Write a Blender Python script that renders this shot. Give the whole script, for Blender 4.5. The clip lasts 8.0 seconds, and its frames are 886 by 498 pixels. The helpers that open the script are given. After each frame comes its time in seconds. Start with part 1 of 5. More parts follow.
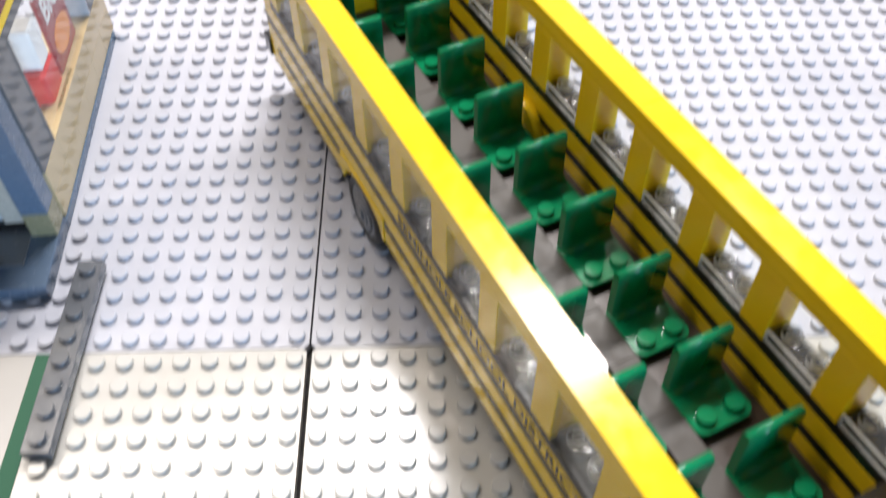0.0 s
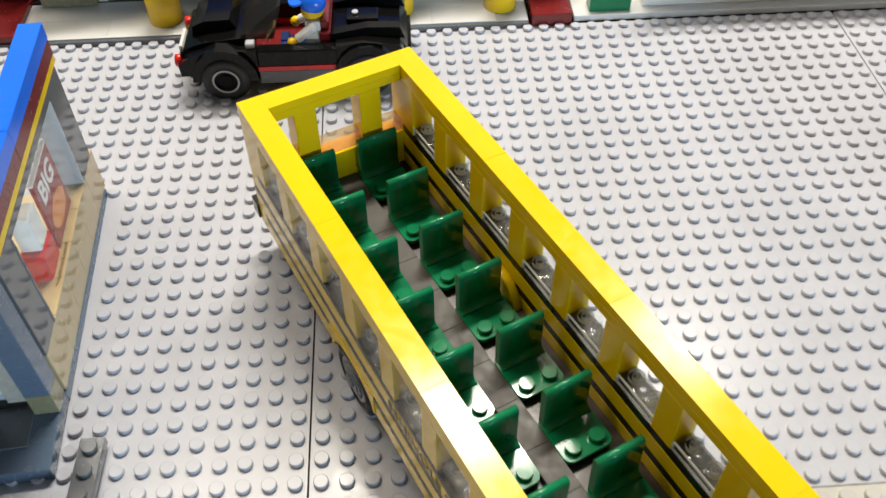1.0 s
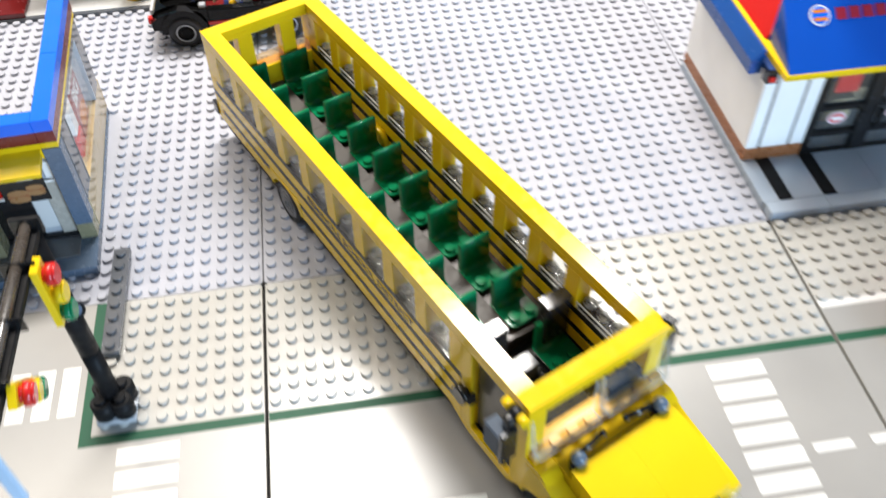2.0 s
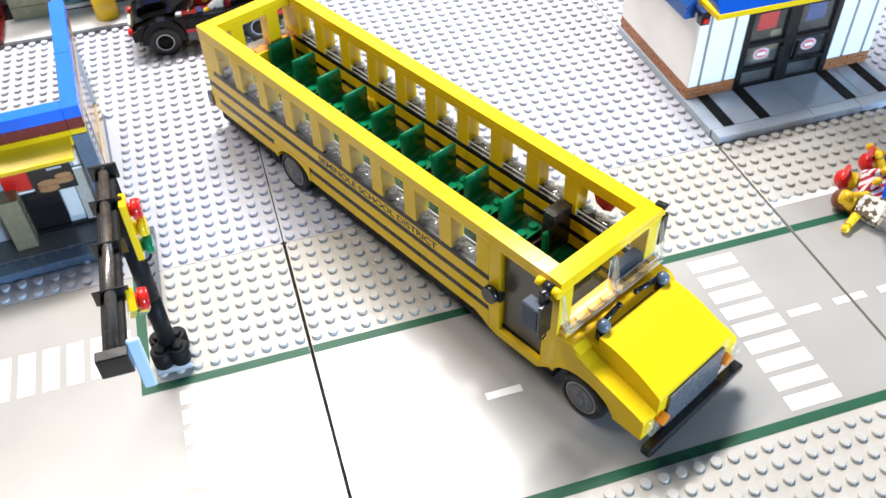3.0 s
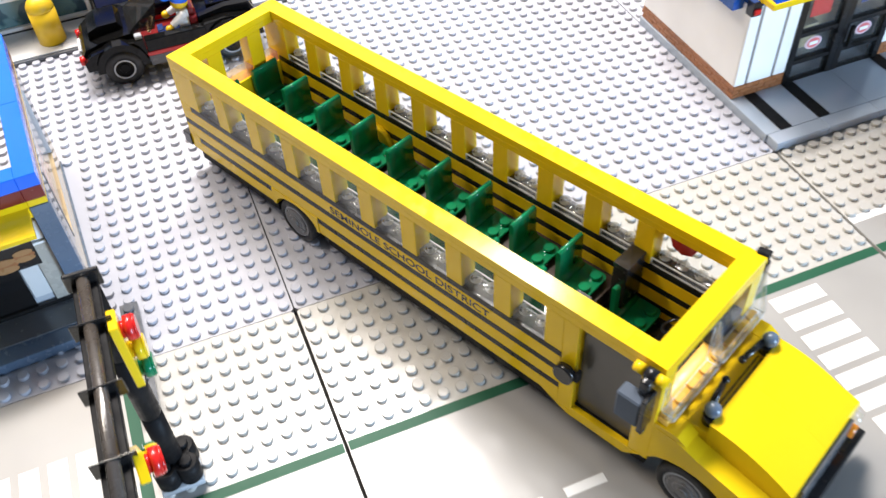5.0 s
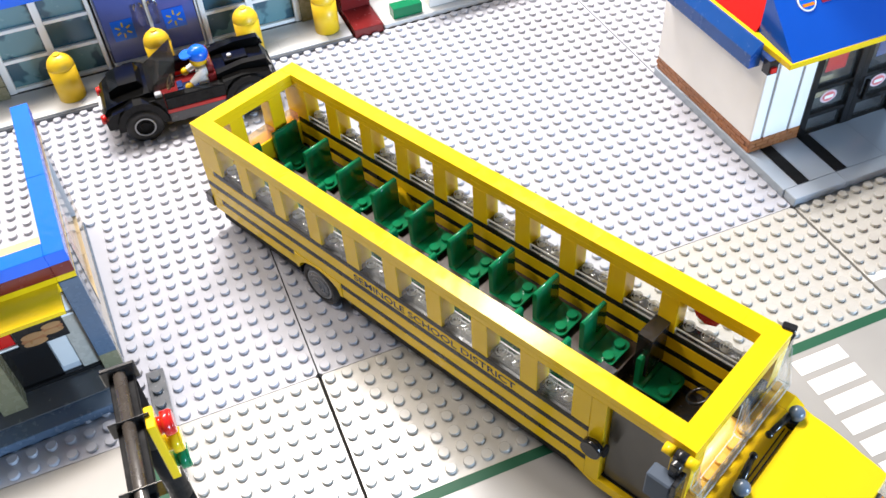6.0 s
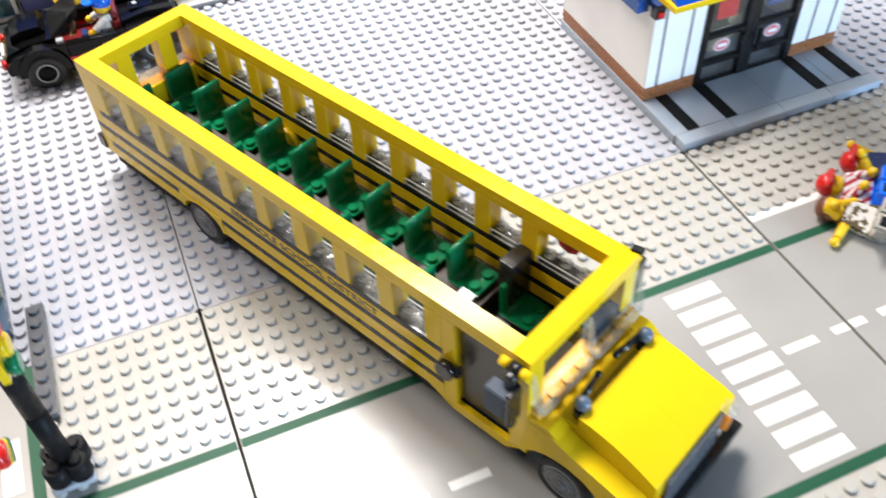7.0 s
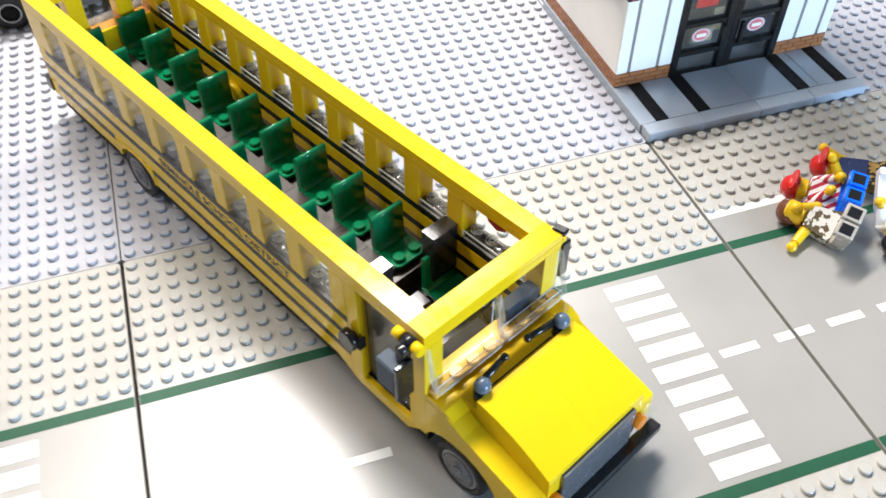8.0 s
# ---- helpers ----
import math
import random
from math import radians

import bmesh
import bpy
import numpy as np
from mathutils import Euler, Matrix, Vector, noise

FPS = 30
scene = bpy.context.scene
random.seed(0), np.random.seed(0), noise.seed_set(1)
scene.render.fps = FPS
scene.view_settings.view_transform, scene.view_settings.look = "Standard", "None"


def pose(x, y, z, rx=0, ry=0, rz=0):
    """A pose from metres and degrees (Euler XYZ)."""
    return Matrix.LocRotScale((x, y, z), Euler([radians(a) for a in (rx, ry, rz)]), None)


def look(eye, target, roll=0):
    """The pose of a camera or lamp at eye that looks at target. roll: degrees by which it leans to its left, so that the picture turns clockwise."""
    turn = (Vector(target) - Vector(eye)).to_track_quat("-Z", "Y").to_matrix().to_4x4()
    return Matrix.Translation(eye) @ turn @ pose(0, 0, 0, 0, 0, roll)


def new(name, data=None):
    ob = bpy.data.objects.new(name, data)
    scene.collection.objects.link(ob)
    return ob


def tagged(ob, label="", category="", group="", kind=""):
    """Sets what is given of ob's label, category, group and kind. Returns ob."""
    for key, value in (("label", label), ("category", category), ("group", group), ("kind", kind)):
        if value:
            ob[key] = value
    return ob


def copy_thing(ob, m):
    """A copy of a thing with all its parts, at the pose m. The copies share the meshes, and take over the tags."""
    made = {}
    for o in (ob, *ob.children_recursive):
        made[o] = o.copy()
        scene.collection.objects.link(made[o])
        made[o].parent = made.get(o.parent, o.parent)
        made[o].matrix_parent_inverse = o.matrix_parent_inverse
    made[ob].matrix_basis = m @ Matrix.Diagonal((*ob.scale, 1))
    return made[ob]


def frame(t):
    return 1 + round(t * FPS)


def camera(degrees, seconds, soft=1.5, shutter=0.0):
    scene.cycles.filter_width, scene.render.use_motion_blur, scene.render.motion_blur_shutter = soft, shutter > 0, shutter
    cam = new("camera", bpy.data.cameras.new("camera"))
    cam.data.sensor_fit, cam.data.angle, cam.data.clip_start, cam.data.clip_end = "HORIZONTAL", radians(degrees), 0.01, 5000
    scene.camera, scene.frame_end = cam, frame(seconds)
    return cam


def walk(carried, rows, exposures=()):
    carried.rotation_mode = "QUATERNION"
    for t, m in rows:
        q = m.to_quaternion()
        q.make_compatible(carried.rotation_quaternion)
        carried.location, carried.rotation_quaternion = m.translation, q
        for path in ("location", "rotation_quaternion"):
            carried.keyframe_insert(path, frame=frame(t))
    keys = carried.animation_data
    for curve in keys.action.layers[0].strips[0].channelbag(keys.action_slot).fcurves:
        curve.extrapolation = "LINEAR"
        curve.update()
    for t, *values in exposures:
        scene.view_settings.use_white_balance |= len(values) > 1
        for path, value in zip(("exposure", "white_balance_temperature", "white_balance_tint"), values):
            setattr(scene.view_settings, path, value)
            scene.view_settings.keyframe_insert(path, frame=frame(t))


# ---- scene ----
# Toy-brick town at true toy size: one stud is 8 mm, one plate 3.2 mm.
cam = camera(53.46, 8.0, shutter=0.5)
PATH = [
    (0, (0.03580, -0.14035, 0.21250), (0.05979, 1.13612, -1.32699), -0.40),
    (0.3, (0.03588, -0.12041, 0.22459), (0.08635, 1.18326, -1.29129), 0.20),
    (0.4, (0.03624, -0.11309, 0.22795), (0.09957, 1.18436, -1.29278), -0.17),
    (0.5, (0.03660, -0.10678, 0.23232), (0.10084, 1.19274, -1.28661), -0.53),
    (0.6, (0.03621, -0.10973, 0.23625), (0.09473, 1.23933, -1.23908), -0.46),
    (0.7, (0.03582, -0.11269, 0.23919), (0.09737, 1.25591, -1.21791), -0.39),
    (0.8, (0.03542, -0.11465, 0.24312), (0.08594, 1.25620, -1.21229), -0.72),
    (0.9, (0.03503, -0.11760, 0.24605), (0.10077, 1.24647, -1.21511), -0.55),
    (1, (0.03464, -0.12056, 0.24999), (0.11464, 1.22575, -1.22685), -0.58),
    (1.2, (0.04094, -0.14001, 0.25427), (0.10975, 1.23610, -1.19541), -1.42),
    (1.5, (0.04290, -0.18769, 0.28370), (0.14430, 1.16501, -1.18597), -1.52),
    (2, (0.04644, -0.28544, 0.32300), (0.24039, 1.05316, -1.15028), -0.96),
    (2.2, (0.03588, -0.31019, 0.32675), (0.27789, 1.02608, -1.14152), -0.24),
    (3.3, (-0.01584, -0.34555, 0.31873), (0.41451, 1.02453, -1.07328), -2.96),
    (3.5, (-0.01578, -0.33379, 0.31627), (0.43768, 1.03052, -1.07406), -3.21),
    (4, (-0.02109, -0.31484, 0.31482), (0.46758, 1.02655, -1.08585), -2.59),
    (4.2, (-0.02232, -0.31440, 0.31882), (0.46579, 1.01996, -1.08874), -2.44),
    (5.3, (-0.02109, -0.24909, 0.29785), (0.43216, 1.03669, -1.16549), -4.08),
    (5.5, (-0.02549, -0.25396, 0.31332), (0.42651, 1.03777, -1.14515), -4.32),
    (6, (-0.02199, -0.24463, 0.32027), (0.43796, 1.07154, -1.11366), -4.38),
    (6.5, (-0.01403, -0.24835, 0.31788), (0.45786, 1.05642, -1.12258), -4.16),
    (7, (0.01262, -0.28065, 0.30345), (0.50233, 1.00631, -1.14703), -3.03),
    (7.5, (0.02636, -0.30215, 0.30501), (0.51676, 0.98379, -1.14614), -1.99),
    (7.7, (0.03545, -0.29916, 0.29784), (0.49424, 0.99970, -1.15215), -1.29),
    (8, (0.04960, -0.29018, 0.28308), (0.49112, 1.01022, -1.17089), 0.22),
]
walk(cam, [(t, look(eye, target, roll)) for t, eye, target, roll in PATH],
     exposures=[(0.0, -0.28, 6330, 14), (0.5, -0.70, 6980, 10), (1.2, -0.66, 6960, 8), (2.0, -0.28, 6480, 11), (3.3, 0.04, 6350, 13), (5.5, -0.05, 6500, 14), (6.5, -0.06, 6500, 14), (7.0, -0.14, 6500, 13), (8.0, -0.11, 6450, 12)])

ST = 0.008      # stud pitch
PL = 0.0032     # plate height
BR = 0.0096     # brick height

# ---- light ----
world = bpy.data.worlds.new("room_air")
world.use_nodes = True
scene.world = world
world.node_tree.nodes["Background"].inputs[0].default_value = (0.80, 0.86, 1.0, 1)
world.node_tree.nodes["Background"].inputs[1].default_value = 0.17


def lamp(name, eye, target, size, watts, colour):
    data = bpy.data.lights.new(name, "AREA")
    data.shape, data.size, data.energy, data.color = "DISK", size, watts, colour
    ob = new(name, data)
    ob.matrix_world = look(eye, target)
    return ob


def tube_lamp(name, x, y, z, turn, long, wide, watts, colour):
    """A long ceiling fixture, turned round z and shining down."""
    data = bpy.data.lights.new(name, "AREA")
    data.shape, data.size, data.size_y, data.energy, data.color = "RECTANGLE", long, wide, watts, colour
    ob = new(name, data)
    ob.matrix_world = pose(x, y, z, 0, 0, turn)
    return ob


# a slanting row of three tube fixtures under the ceiling, over the far side of the town
tube_lamp("tube_lamp_a", 0.163, 0.865, 1.50, 20, 0.653, 0.18, 58, (1.0, 0.965, 0.91))
tube_lamp("tube_lamp_c", 0.64, 1.038, 1.50, 20, 0.15, 0.18, 10, (1.0, 0.965, 0.91))
tube_lamp("tube_lamp_b", -0.66, 0.58, 1.50, 20, 0.86, 0.18, 25, (1.0, 0.90, 0.76))
# unseen cool fill, assumed from the south and set in an added wall opening
cool_fill = lamp("cool_fill_lamp", (0.93, -1.62, 0.23), (0.15, 0.2, 0.05), 0.6, 47, (0.52, 0.75, 1.0))
cool_fill.data.shape, cool_fill.data.size_y = "RECTANGLE", 0.36


# ---- materials ----
def plastic(name, colour, rough=0.22, vary=0.06, bump=0.015, scale=260, wear=1.0):
    """Moulded plastic: faint tone drift, fine scratches, soft dust in the gloss."""
    m = bpy.data.materials.new(name)
    m.use_nodes = True
    nt = m.node_tree
    b = nt.nodes["Principled BSDF"]
    tc = nt.nodes.new("ShaderNodeTexCoord")
    n1 = nt.nodes.new("ShaderNodeTexNoise")
    n1.inputs["Scale"].default_value = 22
    n1.inputs["Detail"].default_value = 3
    n2 = nt.nodes.new("ShaderNodeTexNoise")
    n2.inputs["Scale"].default_value = scale
    n2.inputs["Detail"].default_value = 4
    nt.links.new(tc.outputs["Object"], n1.inputs["Vector"])
    nt.links.new(tc.outputs["Object"], n2.inputs["Vector"])
    ramp = nt.nodes.new("ShaderNodeMapRange")
    ramp.inputs["From Min"].default_value, ramp.inputs["From Max"].default_value = 0.3, 0.7
    ramp.inputs["To Min"].default_value, ramp.inputs["To Max"].default_value = 1 - vary, 1 + vary
    nt.links.new(n1.outputs["Fac"], ramp.inputs["Value"])
    mul = nt.nodes.new("ShaderNodeVectorMath")
    mul.operation = "SCALE"
    mul.inputs[0].default_value = colour
    nt.links.new(ramp.outputs["Result"], mul.inputs["Scale"])
    nt.links.new(mul.outputs["Vector"], b.inputs["Base Color"])
    rr = nt.nodes.new("ShaderNodeMapRange")
    rr.inputs["From Min"].default_value, rr.inputs["From Max"].default_value = 0.3, 0.7
    rr.inputs["To Min"].default_value, rr.inputs["To Max"].default_value = rough * (1 - 0.2 * wear), rough * (1 + 0.3 * wear)
    nt.links.new(n2.outputs["Fac"], rr.inputs["Value"])
    nt.links.new(rr.outputs["Result"], b.inputs["Roughness"])
    bp = nt.nodes.new("ShaderNodeBump")
    bp.inputs["Strength"].default_value = bump
    bp.inputs["Distance"].default_value = 0.002
    nt.links.new(n1.outputs["Fac"], bp.inputs["Height"])
    nt.links.new(bp.outputs["Normal"], b.inputs["Normal"])
    b.inputs["IOR"].default_value = 1.53
    return m


def clear(name, colour, rough=0.03):
    m = bpy.data.materials.new(name)
    m.use_nodes = True
    b = m.node_tree.nodes["Principled BSDF"]
    b.inputs["Base Color"].default_value = (*colour, 1)
    b.inputs["Transmission Weight"].default_value = 1.0
    b.inputs["Roughness"].default_value = rough
    b.inputs["IOR"].default_value = 1.45
    return m


def thin_clear(name, body=0.05, tint=(0.97, 0.98, 0.98), low=0.03, high=0.38, power=4.0):
    """Clear moulded plastic seen through in a straight line: gloss by Fresnel, a trace of milky body."""
    m = bpy.data.materials.new(name)
    m.use_nodes = True
    nt = m.node_tree
    nt.nodes.remove(nt.nodes["Principled BSDF"])
    tr, gl, df = nt.nodes.new("ShaderNodeBsdfTransparent"), nt.nodes.new("ShaderNodeBsdfGlossy"), nt.nodes.new("ShaderNodeBsdfDiffuse")
    tr.inputs["Color"].default_value = (*tint, 1)
    gl.inputs["Roughness"].default_value = 0.05
    df.inputs["Color"].default_value = (0.85, 0.86, 0.86, 1)
    lw = nt.nodes.new("ShaderNodeLayerWeight")
    lw.inputs["Blend"].default_value = 0.5
    pw = nt.nodes.new("ShaderNodeMath")
    pw.operation = "POWER"
    pw.inputs[1].default_value = power
    nt.links.new(lw.outputs["Facing"], pw.inputs[0])
    fr = nt.nodes.new("ShaderNodeMapRange")
    fr.inputs["To Min"].default_value, fr.inputs["To Max"].default_value = low, high
    nt.links.new(pw.outputs[0], fr.inputs["Value"])
    a, b = nt.nodes.new("ShaderNodeMixShader"), nt.nodes.new("ShaderNodeMixShader")
    a.inputs[0].default_value = body
    nt.links.new(tr.outputs[0], a.inputs[1])
    nt.links.new(df.outputs[0], a.inputs[2])
    nt.links.new(fr.outputs[0], b.inputs[0])
    nt.links.new(a.outputs[0], b.inputs[1])
    nt.links.new(gl.outputs[0], b.inputs[2])
    nt.links.new(b.outputs[0], nt.nodes["Material Output"].inputs["Surface"])
    return m


YELLOW = plastic("yellow_plastic", (0.80, 0.535, 0.008), 0.15, bump=0.004)
YELLOW.node_tree.nodes["Principled BSDF"].inputs["IOR"].default_value = 1.37
BLACK = plastic("black_plastic", (0.012, 0.012, 0.013), 0.22)
GREEN = plastic("green_plastic", (0.003, 0.185, 0.075), 0.1, bump=0.006)
GREEN.node_tree.nodes["Principled BSDF"].inputs["IOR"].default_value = 1.42
BLUEGREY = plastic("light_grey_baseplate", (0.44, 0.45, 0.50), 0.21)
BLUEGREY.node_tree.nodes["Principled BSDF"].inputs["IOR"].default_value = 1.40
OLDGREY = plastic("warm_grey_baseplate", (0.46, 0.45, 0.42), 0.19)
ROAD = plastic("printed_road_grey", (0.325, 0.317, 0.302), 0.30, bump=0.001, vary=0.05, wear=0.2)
ROAD.node_tree.nodes["Principled BSDF"].inputs["IOR"].default_value = 1.6
ROADGREEN = plastic("printed_green_line", (0.014, 0.085, 0.045), 0.5, bump=0.001, wear=0.15)
ROADGREEN.node_tree.nodes["Principled BSDF"].inputs["IOR"].default_value = 1.3
WHITE = plastic("white_plastic", (0.86, 0.85, 0.83), 0.2)
ROADWHITE = plastic("printed_white_line", (0.80, 0.80, 0.78), 0.3, bump=0.001, wear=0.15)
LGREY = plastic("light_grey_plastic", (0.42, 0.44, 0.47), 0.22)
DGREY = plastic("dark_grey_plastic", (0.10, 0.105, 0.115), 0.22)
SLATE = plastic("slate_blue_plastic", (0.09, 0.13, 0.19), 0.24)
BLUE = plastic("blue_plastic", (0.004, 0.14, 0.78), 0.2, bump=0.003)
ROOFBLUE = plastic("roof_blue_plastic", (0.004, 0.075, 0.42), 0.2, bump=0.003)
GROOVESHADE = plastic("groove_shade_grey", (0.24, 0.23, 0.225), 0.3)
POSTYELLOW = plastic("matt_orange_yellow_plastic", (0.82, 0.53, 0.015), 0.36, bump=0.003)
AWNBLUE = plastic("awning_blue_plastic", (0.006, 0.065, 0.28), 0.22, bump=0.003)
DBLUE = plastic("dark_blue_plastic", (0.02, 0.06, 0.22), 0.2)
RED = plastic("red_plastic", (0.62, 0.015, 0.012), 0.2)
DRED = plastic("dark_red_plastic", (0.16, 0.012, 0.012), 0.22)
SIGNRED = plastic("sign_red_print", (0.30, 0.012, 0.03), 0.35)
POSTERRED = plastic("poster_red_print", (0.30, 0.02, 0.02), 0.3)
TAN = plastic("tan_plastic", (0.58, 0.46, 0.27), 0.24)
BROWN = plastic("brick_brown_plastic", (0.33, 0.13, 0.05), 0.3, vary=0.2)
BUN = plastic("toasted_bun_print", (0.36, 0.19, 0.08), 0.3)
JOINT = plastic("brick_joint", (0.27, 0.115, 0.048), 0.4)
RUBBER = plastic("tyre_rubber", (0.009, 0.009, 0.010), 0.5)
AISLE = plastic("mid_grey_tile", (0.075, 0.068, 0.062), 0.45)
AISLE.node_tree.nodes["Principled BSDF"].inputs["IOR"].default_value = 1.3
FLOORBROWN = plastic("dark_brown_plastic", (0.035, 0.022, 0.016), 0.35)
SLAB = plastic("pale_slate_tile", (0.40, 0.46, 0.54), 0.17, bump=0.004)
ORANGE = plastic("orange_plastic", (0.75, 0.22, 0.01), 0.15)
SKYBLUE = plastic("light_blue_plastic", (0.45, 0.62, 0.80), 0.2)
TABLE = plastic("floor_wood", (0.010, 0.008, 0.007), 0.6, vary=0.2)
TABLE.node_tree.nodes["Principled BSDF"].inputs["IOR"].default_value = 1.25
PAINT = plastic("wall_paint", (0.20, 0.20, 0.20), 0.6)
CEIL = plastic("ceiling_paint", (0.40, 0.43, 0.48), 0.7)
SKIN = plastic("doll_yellow_plastic", (0.80, 0.50, 0.01), 0.2)
HAIR = plastic("reddish_brown_plastic", (0.14, 0.045, 0.02), 0.22)
BEIGE = plastic("beige_grey_plastic", (0.40, 0.37, 0.32), 0.25)
NAVY = plastic("navy_plastic", (0.015, 0.03, 0.11), 0.22)
OLIVE = plastic("olive_tan_plastic", (0.22, 0.20, 0.12), 0.25)
DOORGREY = plastic("dark_grey_door", (0.085, 0.08, 0.072), 0.2)
MIRROR = plastic("slate_grey_plastic", (0.085, 0.11, 0.15), 0.5, bump=0.003, wear=0.3)
MIRROR.node_tree.nodes["Principled BSDF"].inputs["IOR"].default_value = 1.22
DASH = plastic("orange_yellow_plastic", (0.82, 0.47, 0.07), 0.35)
TANGLOSS = plastic("tan_gloss_plastic", (0.45, 0.35, 0.20), 0.07)
GREYGLOSS = plastic("grey_gloss_plastic", (0.11, 0.113, 0.118), 0.06, bump=0.004)
PALEGREY = plastic("pale_grey_tile", (0.62, 0.62, 0.61), 0.2)
STOREBLUE = plastic("store_door_blue", (0.11, 0.14, 0.40), 0.12)
GLOSSBLACK = plastic("gloss_black_plastic", (0.012, 0.011, 0.011), 0.10, bump=0.004)
STRIPE = plastic("black_stripe_plastic", (0.010, 0.009, 0.008), 0.3)
STRIPE.node_tree.nodes["Principled BSDF"].inputs["IOR"].default_value = 1.38
ARMBLACK = plastic("bronze_black_rod", (0.06, 0.05, 0.042), 0.26)
ARMBLACK.node_tree.nodes["Principled BSDF"].inputs["IOR"].default_value = 2.0
CARBLACK = plastic("car_black_plastic", (0.004, 0.004, 0.004), 0.12)
CARBLACK.node_tree.nodes["Principled BSDF"].inputs["IOR"].default_value = 1.28
TILEBLACK = plastic("black_tile_plastic", (0.012, 0.011, 0.011), 0.2)
TILEBLACK.node_tree.nodes["Principled BSDF"].inputs["IOR"].default_value = 1.8
RIM = plastic("wheel_rim_grey", (0.15, 0.15, 0.155), 0.3)
STICKER = plastic("pale_pink_sticker", (0.70, 0.52, 0.55), 0.25)
MATTBLACK = plastic("matt_black_plastic", (0.011, 0.011, 0.012), 0.5)
MATTBLACK.node_tree.nodes["Principled BSDF"].inputs["IOR"].default_value = 1.2
DASHSLATE = plastic("dark_slate_plastic", (0.022, 0.032, 0.048), 0.5)
DASHSLATE.node_tree.nodes["Principled BSDF"].inputs["IOR"].default_value = 1.3
PINKCLEAR = plastic("pale_red_lamp", (0.70, 0.18, 0.18), 0.1)


def patterned_plastic(name, ground, ink, scale, kind):
    """Plastic with a pattern of bands or blots: print, or painted reflections."""
    m = plastic(name, ground, 0.22)
    nt = m.node_tree
    b = nt.nodes["Principled BSDF"]
    tc = nt.nodes.new("ShaderNodeTexCoord")
    if kind == "bands":
        tex = nt.nodes.new("ShaderNodeTexWave")
        tex.bands_direction = "DIAGONAL"
        tex.inputs["Scale"].default_value = scale
    else:
        tex = nt.nodes.new("ShaderNodeTexNoise")
        tex.inputs["Scale"].default_value = scale
        tex.inputs["Detail"].default_value = 2
    nt.links.new(tc.outputs["Object"], tex.inputs["Vector"])
    cr = nt.nodes.new("ShaderNodeValToRGB")
    cr.color_ramp.elements[0].position, cr.color_ramp.elements[1].position = 0.50, 0.54
    cr.color_ramp.elements[0].color, cr.color_ramp.elements[1].color = (*ground, 1), (*ink, 1)
    nt.links.new(tex.outputs["Fac"], cr.inputs["Fac"])
    nt.links.new(cr.outputs["Color"], b.inputs["Base Color"])
    return m


STRIPED = patterned_plastic("striped_print", (0.78, 0.76, 0.76), (0.45, 0.03, 0.05), 120, "bands")
PRINTGOLD = patterned_plastic("gold_black_print", (0.018, 0.016, 0.014), (0.32, 0.20, 0.05), 300, "blots")
PRINTWHITE = patterned_plastic("blotted_print", (0.72, 0.71, 0.68), (0.12, 0.09, 0.05), 260, "blots")
# lighter blots paint reflections into the teal glass
TEAL = patterned_plastic("teal_glass_reflections", (0.04, 0.10, 0.14), (0.13, 0.26, 0.29), 55, "blots")
GLASS = clear("clear_plastic", (0.96, 0.97, 0.98))
CLEAR = thin_clear("clear_panel_plastic", 0.006)
DOORPANE = thin_clear("door_pane_plastic", 0.02, low=0.09, high=0.9)
SHOPPANE = thin_clear("shop_pane_plastic", 0.01, low=0.02, high=0.95, power=7.0)
SCREEN = thin_clear("windscreen_plastic", 0.004, low=0.012, high=0.3)
LEDGE = thin_clear("clear_ledge_plastic", 0.03, (0.60, 0.60, 0.59))
# milky white stands in for glints on clear edges; the rim plastic holds less
EDGEGLINT = thin_clear("edge_glint_white", 0.5)
RIMCLEAR = thin_clear("clear_rim_plastic", 0.12, low=0.08, high=0.6)
REARLEDGE = thin_clear("tan_clear_plastic", 0.13, (0.80, 0.62, 0.34))
SMOKEPANE = thin_clear("smoke_pane_plastic", 0.012, (0.34, 0.30, 0.26))


# ---- mesh helpers ----
def box(bm, x0, x1, y0, y1, z0, z1, bev=0.00018):
    """A block with a small rounded edge."""
    vs = bmesh.ops.create_cube(bm, size=1, matrix=Matrix.LocRotScale(
        ((x0 + x1) / 2, (y0 + y1) / 2, (z0 + z1) / 2), None, (abs(x1 - x0), abs(y1 - y0), abs(z1 - z0))))["verts"]
    if bev:
        es = list({e for v in vs for e in v.link_edges})
        bmesh.ops.bevel(bm, geom=es, offset=bev, segments=1, affect="EDGES")
    return bm


def cyl(bm, m, r0, r1, h, seg=16, caps=True):
    """A round piece from m's origin along m's z."""
    bmesh.ops.create_cone(bm, cap_ends=caps, segments=seg, radius1=r0, radius2=r1, depth=h,
                          matrix=m @ Matrix.Translation((0, 0, h / 2)))
    return bm


def stud(bm, x, y, z, r=0.0024, h=0.0017, seg=14):
    cyl(bm, Matrix.Translation((x, y, z)), r, r, h * 0.88, seg)
    cyl(bm, Matrix.Translation((x, y, z + h * 0.88)), r, r * 0.95, h * 0.12, seg)


